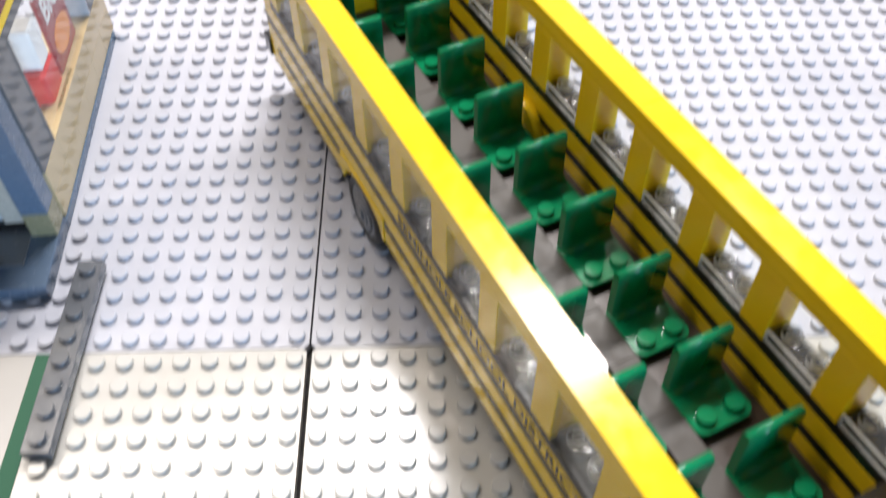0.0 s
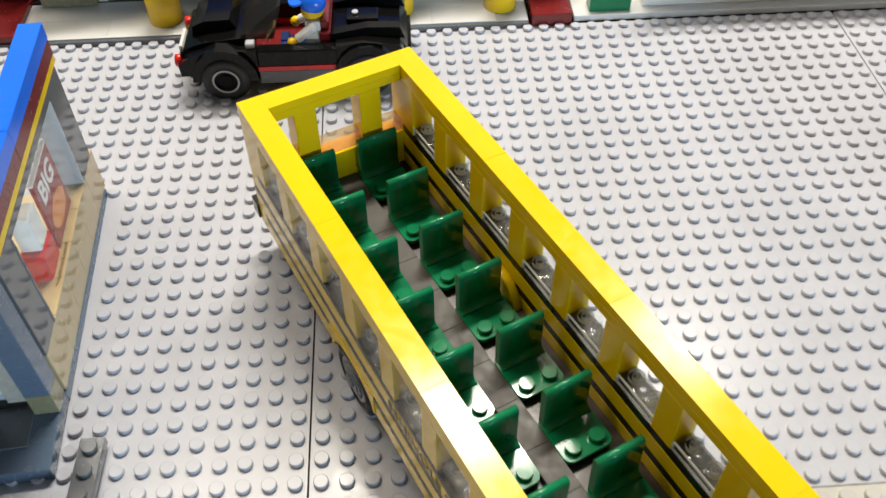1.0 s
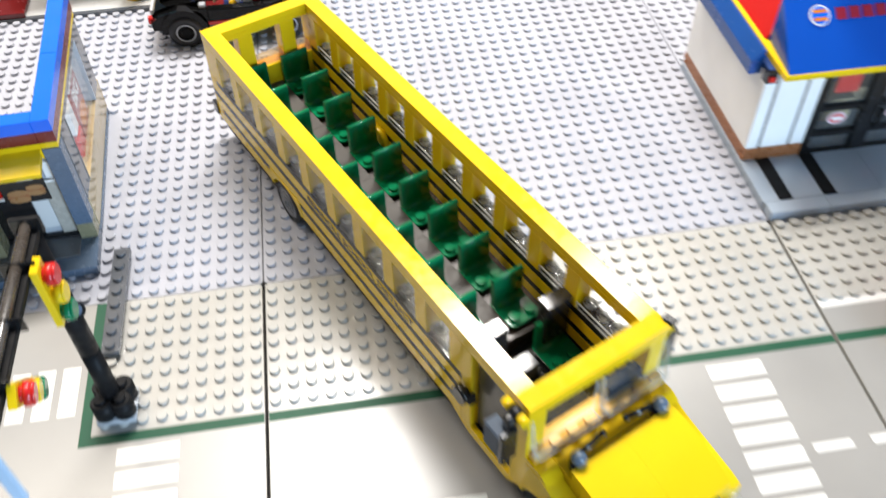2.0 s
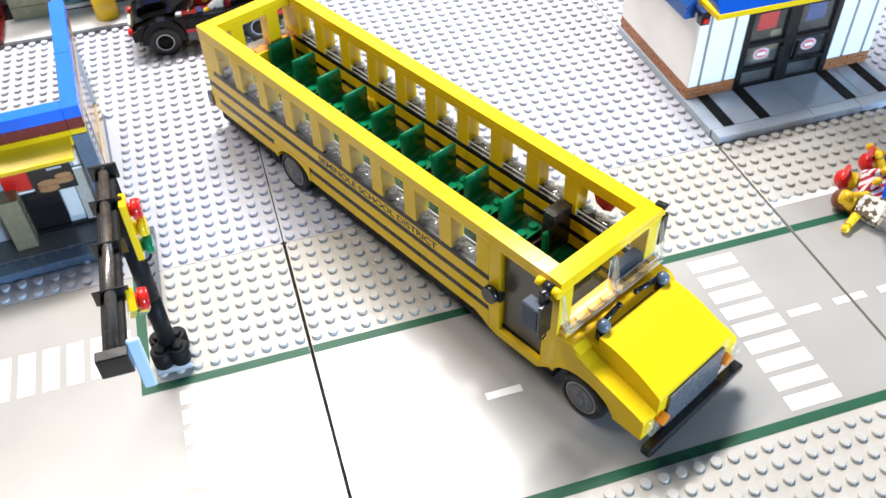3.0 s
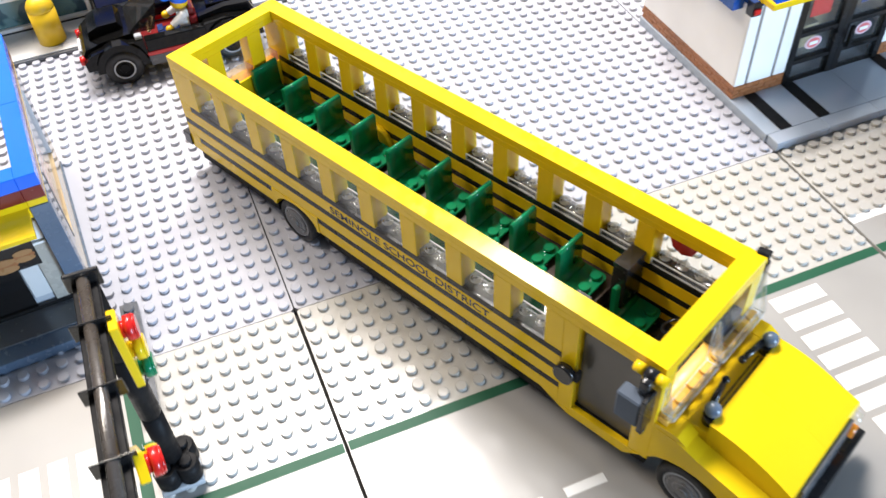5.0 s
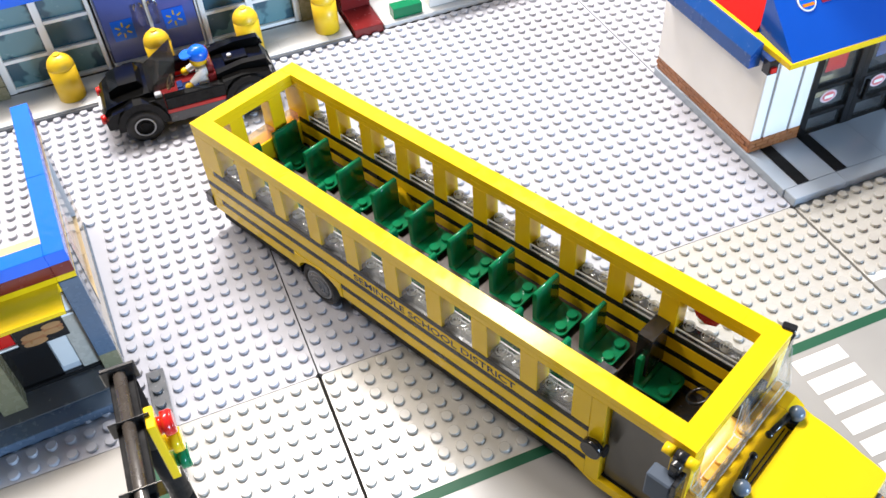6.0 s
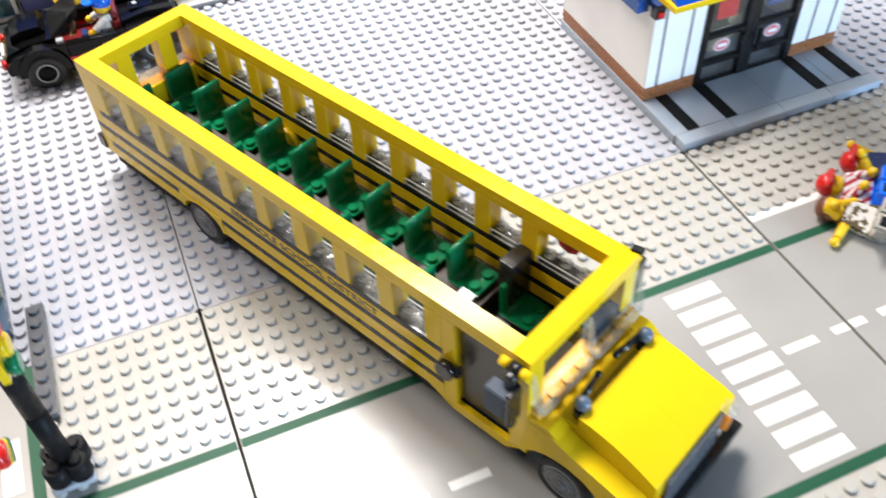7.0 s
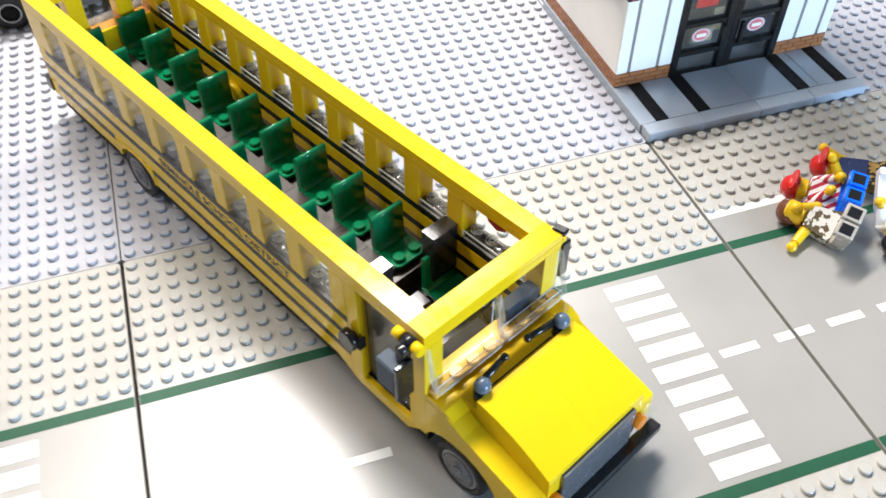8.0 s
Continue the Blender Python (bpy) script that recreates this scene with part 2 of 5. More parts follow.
def arc(bm, m, big, small, a0, a1, n=20, k=8):
    """A bent rod round m's z axis, from angle a0 to a1 in degrees."""
    full = abs(a1 - a0) >= 360
    rows = []
    for i in range(n if full else n + 1):
        a = radians(a0 + (a1 - a0) * i / n)
        rows.append([bm.verts.new(m @ Vector(((big + small * math.cos(2 * math.pi * j / k)) * math.cos(a), (big + small * math.cos(2 * math.pi * j / k)) * math.sin(a),
                                              small * math.sin(2 * math.pi * j / k)))) for j in range(k)])
    for i in range(len(rows) if full else len(rows) - 1):
        p, q = rows[i], rows[(i + 1) % len(rows)]
        for j in range(k):
            bm.faces.new((p[j], q[j], q[(j + 1) % k], p[(j + 1) % k]))
    if not full:
        bm.faces.new(rows[0])
        bm.faces.new(rows[-1][::-1])
    return bm


def ball(bm, m, r, seg=16):
    bmesh.ops.create_uvsphere(bm, u_segments=seg, v_segments=seg // 2 + 2, radius=r, matrix=m)
    return bm


def prism(bm, pts, y0, y1):
    """A closed outline in x and z, drawn out from y0 to y1."""
    a = [bm.verts.new((x, y0, z)) for x, z in pts]
    b = [bm.verts.new((x, y1, z)) for x, z in pts]
    bm.faces.new(a)
    bm.faces.new(b[::-1])
    for i in range(len(pts)):
        j = (i + 1) % len(pts)
        bm.faces.new((a[j], a[i], b[i], b[j]))
    bmesh.ops.recalc_face_normals(bm, faces=bm.faces)
    return bm


def mesh_of(name, bm, material, smooth=False):
    me = bpy.data.meshes.new(name)
    bm.to_mesh(me)
    bm.free()
    me.materials.append(material)
    if smooth:
        for p in me.polygons:
            p.use_smooth = len(p.vertices) < 5
    return me


def part(name, bm, material, parent, label="", smooth=False):
    ob = new(name, mesh_of(name, bm, material, smooth))
    ob.parent = parent
    if label:
        tagged(ob, label)
    return ob


def thing(name, m, label, category, group="", kind=""):
    ob = new(name)
    ob.matrix_world = m
    ob.empty_display_size = 0.01
    return tagged(ob, label, category, group, kind)


def solid(name, bm, material, label, category, kind="", smooth=False):
    return tagged(new(name, mesh_of(name, bm, material, smooth)), label, category, kind=kind)


def B():
    return bmesh.new()


def block(x0, x1, y0, y1, z0, z1, bev=0.00018):
    return box(B(), x0, x1, y0, y1, z0, z1, bev)


def stud_field(name, spots, material, parent, z=0.0):
    """Many studs in one mesh, made in one go."""
    k = 14
    ring = [(math.cos(2 * math.pi * i / k), math.sin(2 * math.pi * i / k)) for i in range(k)]
    prof = [(0.00245, 0.0), (0.0024, 0.00148), (0.00215, 0.0017)]
    one = [(r * c, r * s, h) for r, h in prof for c, s in ring]
    vs, fs = [], []
    for x, y in spots:
        o = len(vs)
        vs += [(x * ST + a, y * ST + b, z + h) for a, b, h in one]
        for lv in range(2):
            for i in range(k):
                j = (i + 1) % k
                fs.append((o + lv * k + i, o + lv * k + j, o + lv * k + k + j, o + lv * k + k + i))
        fs.append(tuple(o + 2 * k + i for i in range(k)))
    me = bpy.data.meshes.new(name)
    me.from_pydata(vs, [], fs)
    me.materials.append(material)
    for p in me.polygons:
        p.use_smooth = len(p.vertices) == 4
    ob = new(name, me)
    ob.parent = parent
    return tagged(ob, kind="stuff")


# ---- room: the town stands on its floor ----
X0, X1, Y0, Y1, TOPZ = -1.55, 1.25, -1.60, 1.50, 1.62
solid("floor", block(X0, X1, Y0, Y1, -0.05, -0.0034, 0), TABLE, "dark brown wooden floor under the town", "floor", "structure")
solid("ceiling", block(X0, X1, Y0, Y1, TOPZ, TOPZ + 0.05, 0), CEIL, "plain white ceiling", "ceiling", "structure")
# the opening in the south wall is added for the cool fill
for nm, v in (("wall_north", (X0, X1, Y1, Y1 + 0.06, -0.05, TOPZ + 0.05)),
              ("wall_west", (X0 - 0.06, X0, Y0, Y1, -0.05, TOPZ + 0.05)), ("wall_east", (X1, X1 + 0.06, Y0, Y1, -0.05, TOPZ + 0.05)),
              ("wall_south_1", (X0, 0.60, Y0 - 0.06, Y0, -0.05, TOPZ + 0.05)), ("wall_south_2", (1.22, X1, Y0 - 0.06, Y0, -0.05, TOPZ + 0.05)),
              ("wall_south_3", (0.60, 1.22, Y0 - 0.06, Y0, -0.05, 0.03)), ("wall_south_4", (0.60, 1.22, Y0 - 0.06, Y0, 0.45, TOPZ + 0.05))):
    solid(nm, block(*v, 0), PAINT, "plain off-white room wall", "wall", "structure")


# ---- baseplates ----
def stud_mesh(material):
    me = bpy.data.meshes.new("stud")
    k = 14
    prof = [(0.00245, 0.0), (0.0024, 0.00148), (0.00215, 0.0017)]
    vs = [(r * math.cos(2 * math.pi * i / k), r * math.sin(2 * math.pi * i / k), h) for r, h in prof for i in range(k)]
    fs = [(lv * k + i, lv * k + (i + 1) % k, lv * k + k + (i + 1) % k, lv * k + k + i) for lv in range(2) for i in range(k)]
    me.from_pydata(vs, [], fs + [tuple(2 * k + i for i in range(k))])
    me.materials.append(material)
    for p in me.polygons:
        p.use_smooth = len(p.vertices) == 4
    return me


ONE_STUD = {m: stud_mesh(m) for m in (BLUEGREY, OLDGREY)}


def baseplate(x0, y0, x1, y1, material, keep, label, near=lambda x, y: False):
    g = thing("baseplate", Matrix.Identity(4), label, "baseplate", "town baseplates", "structure")
    bm = B()
    e = 3.2e-4 if material is BLUEGREY else 8e-4
    a, b, c, d, k = x0 * ST + e, x1 * ST - e, y0 * ST + 2e-4, y1 * ST - 2e-4, 0.0012
    low = [bm.verts.new((x, y, -0.0032)) for x, y in ((a + k, c), (b - k, c), (b, c + k), (b, d - k), (b - k, d), (a + k, d), (a, d - k), (a, c + k))]
    top = bmesh.ops.extrude_face_region(bm, geom=[bm.faces.new(low)])["geom"]
    bmesh.ops.translate(bm, vec=(0, 0, 0.0032), verts=[v for v in top if isinstance(v, bmesh.types.BMVert)])
    bmesh.ops.recalc_face_normals(bm, faces=bm.faces)
    part("plate", bm, material, g)
    spots = [(x + .5, y + .5) for x in range(x0, x1) for y in range(y0, y1) if keep(x + .5, y + .5)]
    for x, y in spots:
        if near(x, y):
            ob = new("stud", ONE_STUD[material])
            ob.parent = g
            ob.matrix_basis = Matrix.Translation((x * ST, y * ST, 0))
    stud_field("studs", [p for p in spots if not near(*p)], material, g)
    return g


def flat(bm, x0, x1, y0, y1, z):
    vs = [bm.verts.new((x * ST, y * ST, z)) for x, y in ((x0, y0), (x1, y0), (x1, y1), (x0, y1))]
    bm.faces.new(vs)
    return bm


def printed(name, rects, z, material, parent):
    bm = B()
    for r in rects:
        flat(bm, *r, z)
    return part(name, bm, material, parent)


baseplate(-32, 0, 0, 32, BLUEGREY, lambda x, y: not (x < -10 and 3 < y < 18), "light bluish grey studded baseplate", lambda x, y: x > -10 and y < 29)
baseplate(0, 0, 32, 32, BLUEGREY, lambda x, y: True, "light bluish grey studded baseplate", lambda x, y: x < 17 and y < 17)
baseplate(32, 0, 64, 32, BLUEGREY, lambda x, y: not (x < 48 and y < 17), "light bluish grey studded baseplate under a shop")

g = baseplate(0, -32, 32, 0, OLDGREY, lambda x, y: y > -9 or y < -23, "warm grey road baseplate with a zebra crossing", lambda x, y: y > -9)
printed("road_print", [(0.12, 31.88, -22.4, -9.6)], 0.00008, ROAD, g)
printed("green_line", [(0.12, 31.88, -9.75, -9.15), (0.12, 31.88, -22.9, -22.3)], 0.00016, ROADGREEN, g)
for k in range(9):
    printed("zebra_stripe", [(24.05, 27.2, -11.08 - 1.36 * k, -10.13 - 1.36 * k)], 0.00024, ROADWHITE, g)
for x in (2.3, 5.45, 8.6, 27.75):
    printed("centre_dash", [(x, x + 2.1, -16.12, -15.62)], 0.00024, ROADWHITE, g)
printed("centre_dash", [(30.9, 31.88, -16.12, -15.62)], 0.00024, ROADWHITE, g)

g = baseplate(32, -32, 64, 0, OLDGREY, lambda x, y: y > -6.9 or y < -23, "warm grey road baseplate with a white kerb line")
printed("road_print", [(32.12, 63.88, -22.4, -6.72)], 0.00008, ROAD, g)
printed("white_line", [(32.12, 63.88, -7.28, -6.75)], 0.00016, ROADWHITE, g)
printed("green_line", [(32.12, 63.88, -9.75, -9.15), (32.12, 63.88, -22.9, -22.3)], 0.00016, ROADGREEN, g)
printed("centre_dash", [(32.12, 33.05, -16.12, -15.62)], 0.00024, ROADWHITE, g)
for x in (34.0, 37.1, 40.2, 43.3):
    printed("centre_dash", [(x, x + 2.1, -16.12, -15.62)], 0.00024, ROADWHITE, g)

g = baseplate(-32, -32, 0, 0, OLDGREY, lambda x, y: (x > -9 and y > -9) or y < -23 or (x < -23 and y > -9), "warm grey road junction baseplate")
printed("road_print", [(-31.88, -0.12, -22.4, -9.6), (-22.4, -9.6, -9.6, -0.03)], 0.00008, ROAD, g)
printed("green_line", [(-9.75, -0.12, -9.75, -9.15), (-31.88, -0.12, -22.9, -22.3), (-31.915, -22.3, -9.75, -9.15)], 0.00016, ROADGREEN, g)
printed("green_line", [(-9.75, -9.15, -9.15, -0.03), (-22.9, -22.3, -9.15, -0.03)], 0.00016, ROADGREEN, g)
for k in range(9):
    printed("zebra_stripe", [(-7.7, -4.5, -11.08 - 1.36 * k, -10.13 - 1.36 * k)], 0.00024, ROADWHITE, g)
    printed("zebra_stripe", [(-11.08 - 1.36 * k, -10.13 - 1.36 * k, -7.7, -4.5)], 0.00024, ROADWHITE, g)


# ---- school bus: x ahead, y to its left ----
bus = thing("school_bus", pose(0.0680, 0.0032, 0, 0, 0, -64.83),
            "long yellow toy-brick school bus without its roof, black side stripes", "bus")
SILL, TOP = 0.0448, 0.0640


def runs(z0, z1, side):
    """Stretches of the lower wall, broken by the wheel arch and the door."""
    end = 12.0 if side < 0 else 17.0
    if z1 <= 0.0225:
        return [(-17, -9), (-5, end - 1 if side < 0 else end)]
    if z1 <= 0.0257:
        return [(-16, -9), (-5, end)]
    if z1 > 0.0440:
        return [(-16, end)]
    return [(-17, end)]


for side in (-1, 1):
    y0, y1 = (-4, -3) if side < 0 else (3, 4)
    layers = ((0.0160, 0.0224, YELLOW), (0.0224, 0.0256, BLACK), (0.0256, 0.0320, YELLOW), (0.0320, 0.0352, BLACK),
              (0.0352, 0.0416, YELLOW), (0.0416, 0.0448, BLACK))
    for z0, z1, mat in layers:
        for a, b in runs(z0, z1, side):
            ya, yb = y0, y1
            part("stripe" if mat is BLACK else "wall_brick", block(a * ST, b * ST, ya * ST, yb * ST, z0, z1), STRIPE if mat is BLACK else mat, bus,
                 "black plate stripe" if mat is BLACK else "")
    for z0, z1 in ((0.0224, 0.0256), (0.0416, 0.0448)):
        part("corner_brick", block(-17 * ST, -16 * ST, y0 * ST, y1 * ST, z0 + 1e-5, z1 - 1e-5), YELLOW, bus)
    # rounded arch over the rear wheel
    arch = [(-9, 0.0160), (-9, 0.0256), (-5, 0.0256), (-5, 0.0160)]
    arch += [(-7 + 1.8 * math.cos(radians(a)), 0.0160 + 0.0084 * math.sin(radians(a))) for a in range(0, 181, 15)]
    part("wheel_arch", prism(B(), [(x * ST, z) for x, z in arch], y0 * ST - 0.0003 * (side < 0), y1 * ST + 0.0003 * (side > 0)), YELLOW, bus, "yellow arch brick over the wheel")
    starts = [-15 + 3 * k for k in range(9)]
    edges = [(-17, -15)] + [(s + 2, s + 3) for s in starts]
    if side > 0:
        edges[-1] = (11, 12)
        edges.append((16, 17))
    for a, b in edges:
        part("window_pillar", block(a * ST, b * ST, y0 * ST, y1 * ST, SILL, TOP), YELLOW, bus)
    wins = [(s, s + 2) for s in starts] + ([(12, 16)] if side > 0 else [])
    for a, b in wins:
        bm = B()
        out = -4 if side < 0 else 4
        inn = -3 if side < 0 else 3
        t = 0.0011 * (1 if side < 0 else -1)
        box(bm, a * ST + 1e-4, b * ST - 1e-4, out * ST, out * ST + t, SILL + 1e-4, TOP - 1e-4, 0.0001)
        pane = part("window_pane", bm, CLEAR, bus, "clear plastic window panel")
        pane.visible_shadow = False
        bm = B()
        box(bm, a * ST + 1e-4, b * ST - 1e-4, out * ST + t, inn * ST - t * 0.2, SILL + 1e-4, SILL + 0.0036, 0.0006)
        sill = part("window_ledge", bm, LEDGE, pane, "clear moulded ledge with studs", True)
        sill.visible_shadow = False
        # white bars paint the glints along the ledge edges; rings outline the studs
        bm = B()
        i0, i1 = sorted((inn * ST - t * 0.2, inn * ST - t * 0.75))
        for z in (SILL + 0.0003, SILL + 0.0033):
            box(bm, a * ST + 2e-4, b * ST - 2e-4, i0, i1, z, z + 0.00055, 0.0001)
        for x in (a * ST + 2e-4, b * ST - 0.0007):
            box(bm, x, x + 0.0005, i0, i1, SILL + 0.0003, SILL + 0.0036, 0)
        for k in range(int(b - a)):
            for r in (0.0024, 0.0013):
                cyl(bm, Matrix.Translation(((a + .5 + k) * ST, (y0 + .5) * ST, SILL + 0.0037)), r, r, 0.0015, 16, False)
        rim = part("ledge_glint_rim", bm, EDGEGLINT, sill, "painted white glints on the clear edges, and stud rings", True)
        rim.visible_shadow = False
    part("roof_beam", block(-17 * ST, 17 * ST, y0 * ST, y1 * ST, TOP, 0.0672), YELLOW, bus)
    for a, b in ((-17, -9), (-9, -1), (-1, 7), (7, 15)):
        part("roof_tile", block(a * ST + 1e-5, b * ST - 1e-5, y0 * ST, y1 * ST, 0.0672, 0.0704, 0.00006), YELLOW, bus)
    part("roof_tile", block(15 * ST, 16 * ST, y0 * ST, y1 * ST, 0.0672, 0.0704, 0.0001), YELLOW, bus)
# back wall with its emergency door and windows
for z0, z1, mat in ((0.0160, 0.0224, YELLOW), (0.0224, 0.0256, BLACK), (0.0256, 0.0320, YELLOW), (0.0320, 0.0416, YELLOW)):
    part("rear_brick", block(-17 * ST, -16 * ST, -3 * ST, 3 * ST, z0, z1), mat, bus)
for a, b in ((-2, -1), (1, 2)):
    part("rear_pillar", block(-17 * ST, -16 * ST, a * ST, b * ST, 0.0416, TOP), YELLOW, bus)
for a, b in ((-3, -2), (-1, 1), (2, 3)):
    p = part("rear_pane", block(-17 * ST, -16.8 * ST, a * ST + 1e-4, b * ST - 1e-4, SILL - 0.0030, TOP - 1e-4), CLEAR, bus)
    p.visible_shadow = False
    led = part("rear_ledge", block(-16.8 * ST, -16.02 * ST, a * ST + 1e-4, b * ST - 1e-4, SILL - 0.0028, SILL + 0.0022, 0.0003), REARLEDGE, p, "milky clear moulded ledge")
    led.visible_shadow = False
part("roof_beam", block(-17 * ST, -16 * ST, -3 * ST, 3 * ST, TOP, 0.0672), YELLOW, bus)
part("roof_beam", block(16 * ST, 17 * ST, -3 * ST, 3 * ST, TOP, 0.0672), YELLOW, bus)
part("roof_tile", block(-17 * ST, -16 * ST, -3 * ST, 3 * ST, 0.0672, 0.0704, 0.0001), YELLOW, bus)
bm = block(-0.5 * ST, 0.5 * ST, -4 * ST, 4 * ST, -0.0032, 0, 0.0001)
bm.transform(Matrix.Translation((16.5 * ST, 0, 0.0704)) @ Matrix.Rotation(radians(3), 4, "Y"))
part("roof_tile", bm, YELLOW, bus)
part("floor_plate", block(-16 * ST, 10.5 * ST, -3 * ST, 3 * ST, 0.0192, 0.0272), FLOORBROWN, bus, "dark brown floor plate")
part("cab_floor", block(10.5 * ST, 17 * ST, -3 * ST, 3 * ST, 0.0160, 0.0192), BLACK, bus)
for k in range(13):
    part("aisle_tile", block((-16 + 2 * k) * ST + 4e-5, (-14 + 2 * k) * ST - 4e-5, -0.5 * ST, 0.5 * ST, 0.0272, 0.0300, 0.0001), AISLE, bus)
part("chassis", block(-16.5 * ST, 22.5 * ST, -2.4 * ST, 2.4 * ST, 0.0080, 0.0190), BLACK, bus)
# black skirt added to deepen the contact shade under the bus
for a, b in ((-16.8, -9.2), (-4.8, 16.8)):
    part("contact_shade_skirt", block(a * ST, b * ST, -3.7 * ST, 3.7 * ST, 0.0075, 0.0159), MATTBLACK, bus)
part("rear_bumper", block(-17.7 * ST, -17 * ST, -4.1 * ST, 4.1 * ST, 0.0170, 0.0240), BLACK, bus)


def wheel(l, s):
    """A ribbed tyre on a grey rim, its axle across the bus."""
    out = 1 if s > 0 else -1
    bm = B()
    m = Matrix.Translation((l * ST, (s - out * 1.0) * ST, 0.0118)) @ Matrix.Rotation(radians(-90 * out), 4, "X")
    prof = [(0.0080, 0.0), (0.0108, 0.0), (0.0116, 0.0010), (0.0118, 0.0040), (0.0116, 0.0070), (0.0108, 0.0079), (0.0090, 0.0080), (0.0087, 0.0070)]
    k = 32
    rows = [[bm.verts.new(m @ Vector((r * math.cos(2 * math.pi * i / k), r * math.sin(2 * math.pi * i / k), h))) for i in range(k)] for r, h in prof]
    for a, b in zip(rows, rows[1:]):
        for i in range(k):
            j = (i + 1) % k
            bm.faces.new((a[i], a[j], b[j], b[i]))
    bmesh.ops.recalc_face_normals(bm, faces=bm.faces)
    w = part("wheel", bm, RUBBER, bus, "black rubber tyre on a grey rim", True)
    bm = B()
    for r0, r1, z0, h in ((0.0088, 0.0088, 0.003, 0.0036), (0.0088, 0.0082, 0.0066, 0.0010), (0.0068, 0.0060, 0.0076, 0.0006), (0.0044, 0.0040, 0.0082, 0.0004), (0.0024, 0.0022, 0.0086, 0.0008)):
        cyl(bm, m @ Matrix.Translation((0, 0, z0)), r0, r1, h, 28)
    part("rim", bm, RIM, w, "grey plastic rim", True)
    bm = B()
    for i in range(28):
        a0, a1 = 2 * math.pi * i / 28, 2 * math.pi * (i + 1) / 28
        bm.faces.new([bm.verts.new(m @ Vector((r * math.cos(a), r * math.sin(a), 0.00775))) for r, a in ((0.0076, a0), (0.0082, a0), (0.0082, a1), (0.0076, a1))])
    part("rim_ring", bm, LGREY, w, "pale grey ring")


for l in (-7.2, 19.0):
    for s in (-4, 4):
        wheel(l, s)

# seats: studded pan, curved corner, thin back
bm = B()
# thin plate with rounded front corners, on a narrower foot
q = 0.0026
out = [(0.0002, 2 * ST - 1e-4), (0.0002, 1e-4)]
out += [(2 * ST - 0.0004 - q + q * math.sin(radians(k)), 1e-4 + q - q * math.cos(radians(k))) for k in range(0, 91, 15)]
out += [(2 * ST - 0.0004 - q + q * math.cos(radians(k)), 2 * ST - 1e-4 - q + q * math.sin(radians(k))) for k in range(0, 91, 15)]
low = [bm.verts.new((x, y, 0.0014)) for x, y in out]
up = [bm.verts.new((x, y, 0.0032)) for x, y in out]
bm.faces.new(low[::-1])
bm.faces.new(up)
for k in range(len(out)):
    j = (k + 1) % len(out)
    bm.faces.new((low[k], low[j], up[j], up[k]))
bmesh.ops.recalc_face_normals(bm, faces=bm.faces)
box(bm, 0.0004, 1.3 * ST, 0.0012, 2 * ST - 0.0012, 0.0, 0.0014)
for sy in (0.5, 1.5):
    stud(bm, 1.5 * ST, sy * ST, 0.0032)
pan = mesh_of("seat", bm, GREEN, True)
bm = B()
side = [(0.0, 0.0033)] + [(0.0008 - 0.0012 * math.cos(radians(a)), 0.0182 + 0.0012 * math.sin(radians(a))) for a in range(0, 181, 20)] + [(0.0021, 0.0062)]
side += [(0.0046 - 0.0025 * math.cos(radians(a)), 0.0058 - 0.0025 * math.sin(radians(a))) for a in range(10, 91, 20)]
prism(bm, side, 0.0004, 2 * ST - 0.0004)
back = mesh_of("backrest", bm, GREEN, True)


def seat(l, s, z=0.0273):
    p = new("seat", pan)
    p.parent = bus
    p.matrix_basis = Matrix.Translation((l * ST, s * ST, z))
    b = new("backrest", back)
    b.parent = p
    tagged(p, "green plastic passenger seat")


for k in range(9):
    for s in (-2.5, 0.5):
        seat(-15.78 + 3 * k, s)
seat(11.3, 1, 0.0208)

# doorway
part("door_post", block(12 * ST, 12.8 * ST, -4 * ST, -3 * ST, 0.0128, TOP), YELLOW, bus)
part("door_post", block(16 * ST, 17 * ST, -4 * ST, -3 * ST, 0.0155, TOP), YELLOW, bus)
part("door_sill", prism(B(), [(x * ST, z) for x, z in ((12, 0.0127), (12, 0.0118), (12.6, 0.0100), (15.8, 0.0100), (16.6, 0.0154), (12.8, 0.0150), (12.8, 0.0127))], -4 * ST, -3 * ST), YELLOW, bus, "yellow door sill")
part("inverted_slope", prism(B(), [(x * ST, z) for x, z in ((11, 0.0160), (11, 0.0224), (12, 0.0224), (12, 0.0120))], -4 * ST, -3 * ST), YELLOW, bus, "yellow inverted slope brick")
part("door_panel", block(12.85 * ST, 15.95 * ST, -3.6 * ST, -3.3 * ST, 0.0150, TOP), DOORGREY, bus, "dark grey door panel")
bm = B()
cyl(bm, Matrix.Translation((12.5 * ST, -3.99 * ST, 0.0385)) @ Matrix.Rotation(radians(90), 4, "X"), 0.0020, 0.0020, 0.0016)
cyl(bm, Matrix.Translation((12.5 * ST, -4.19 * ST, 0.0385)) @ Matrix.Rotation(radians(90), 4, "X"), 0.0044, 0.0041, 0.0030, 20)
part("door_knob", bm, BLACK, bus, "round black knob", True)
part("door_clip", block(12.95 * ST, 13.15 * ST, -4.3 * ST, -3.9 * ST, 0.0360, 0.0412, 0.0004), MATTBLACK, bus, "black clip")
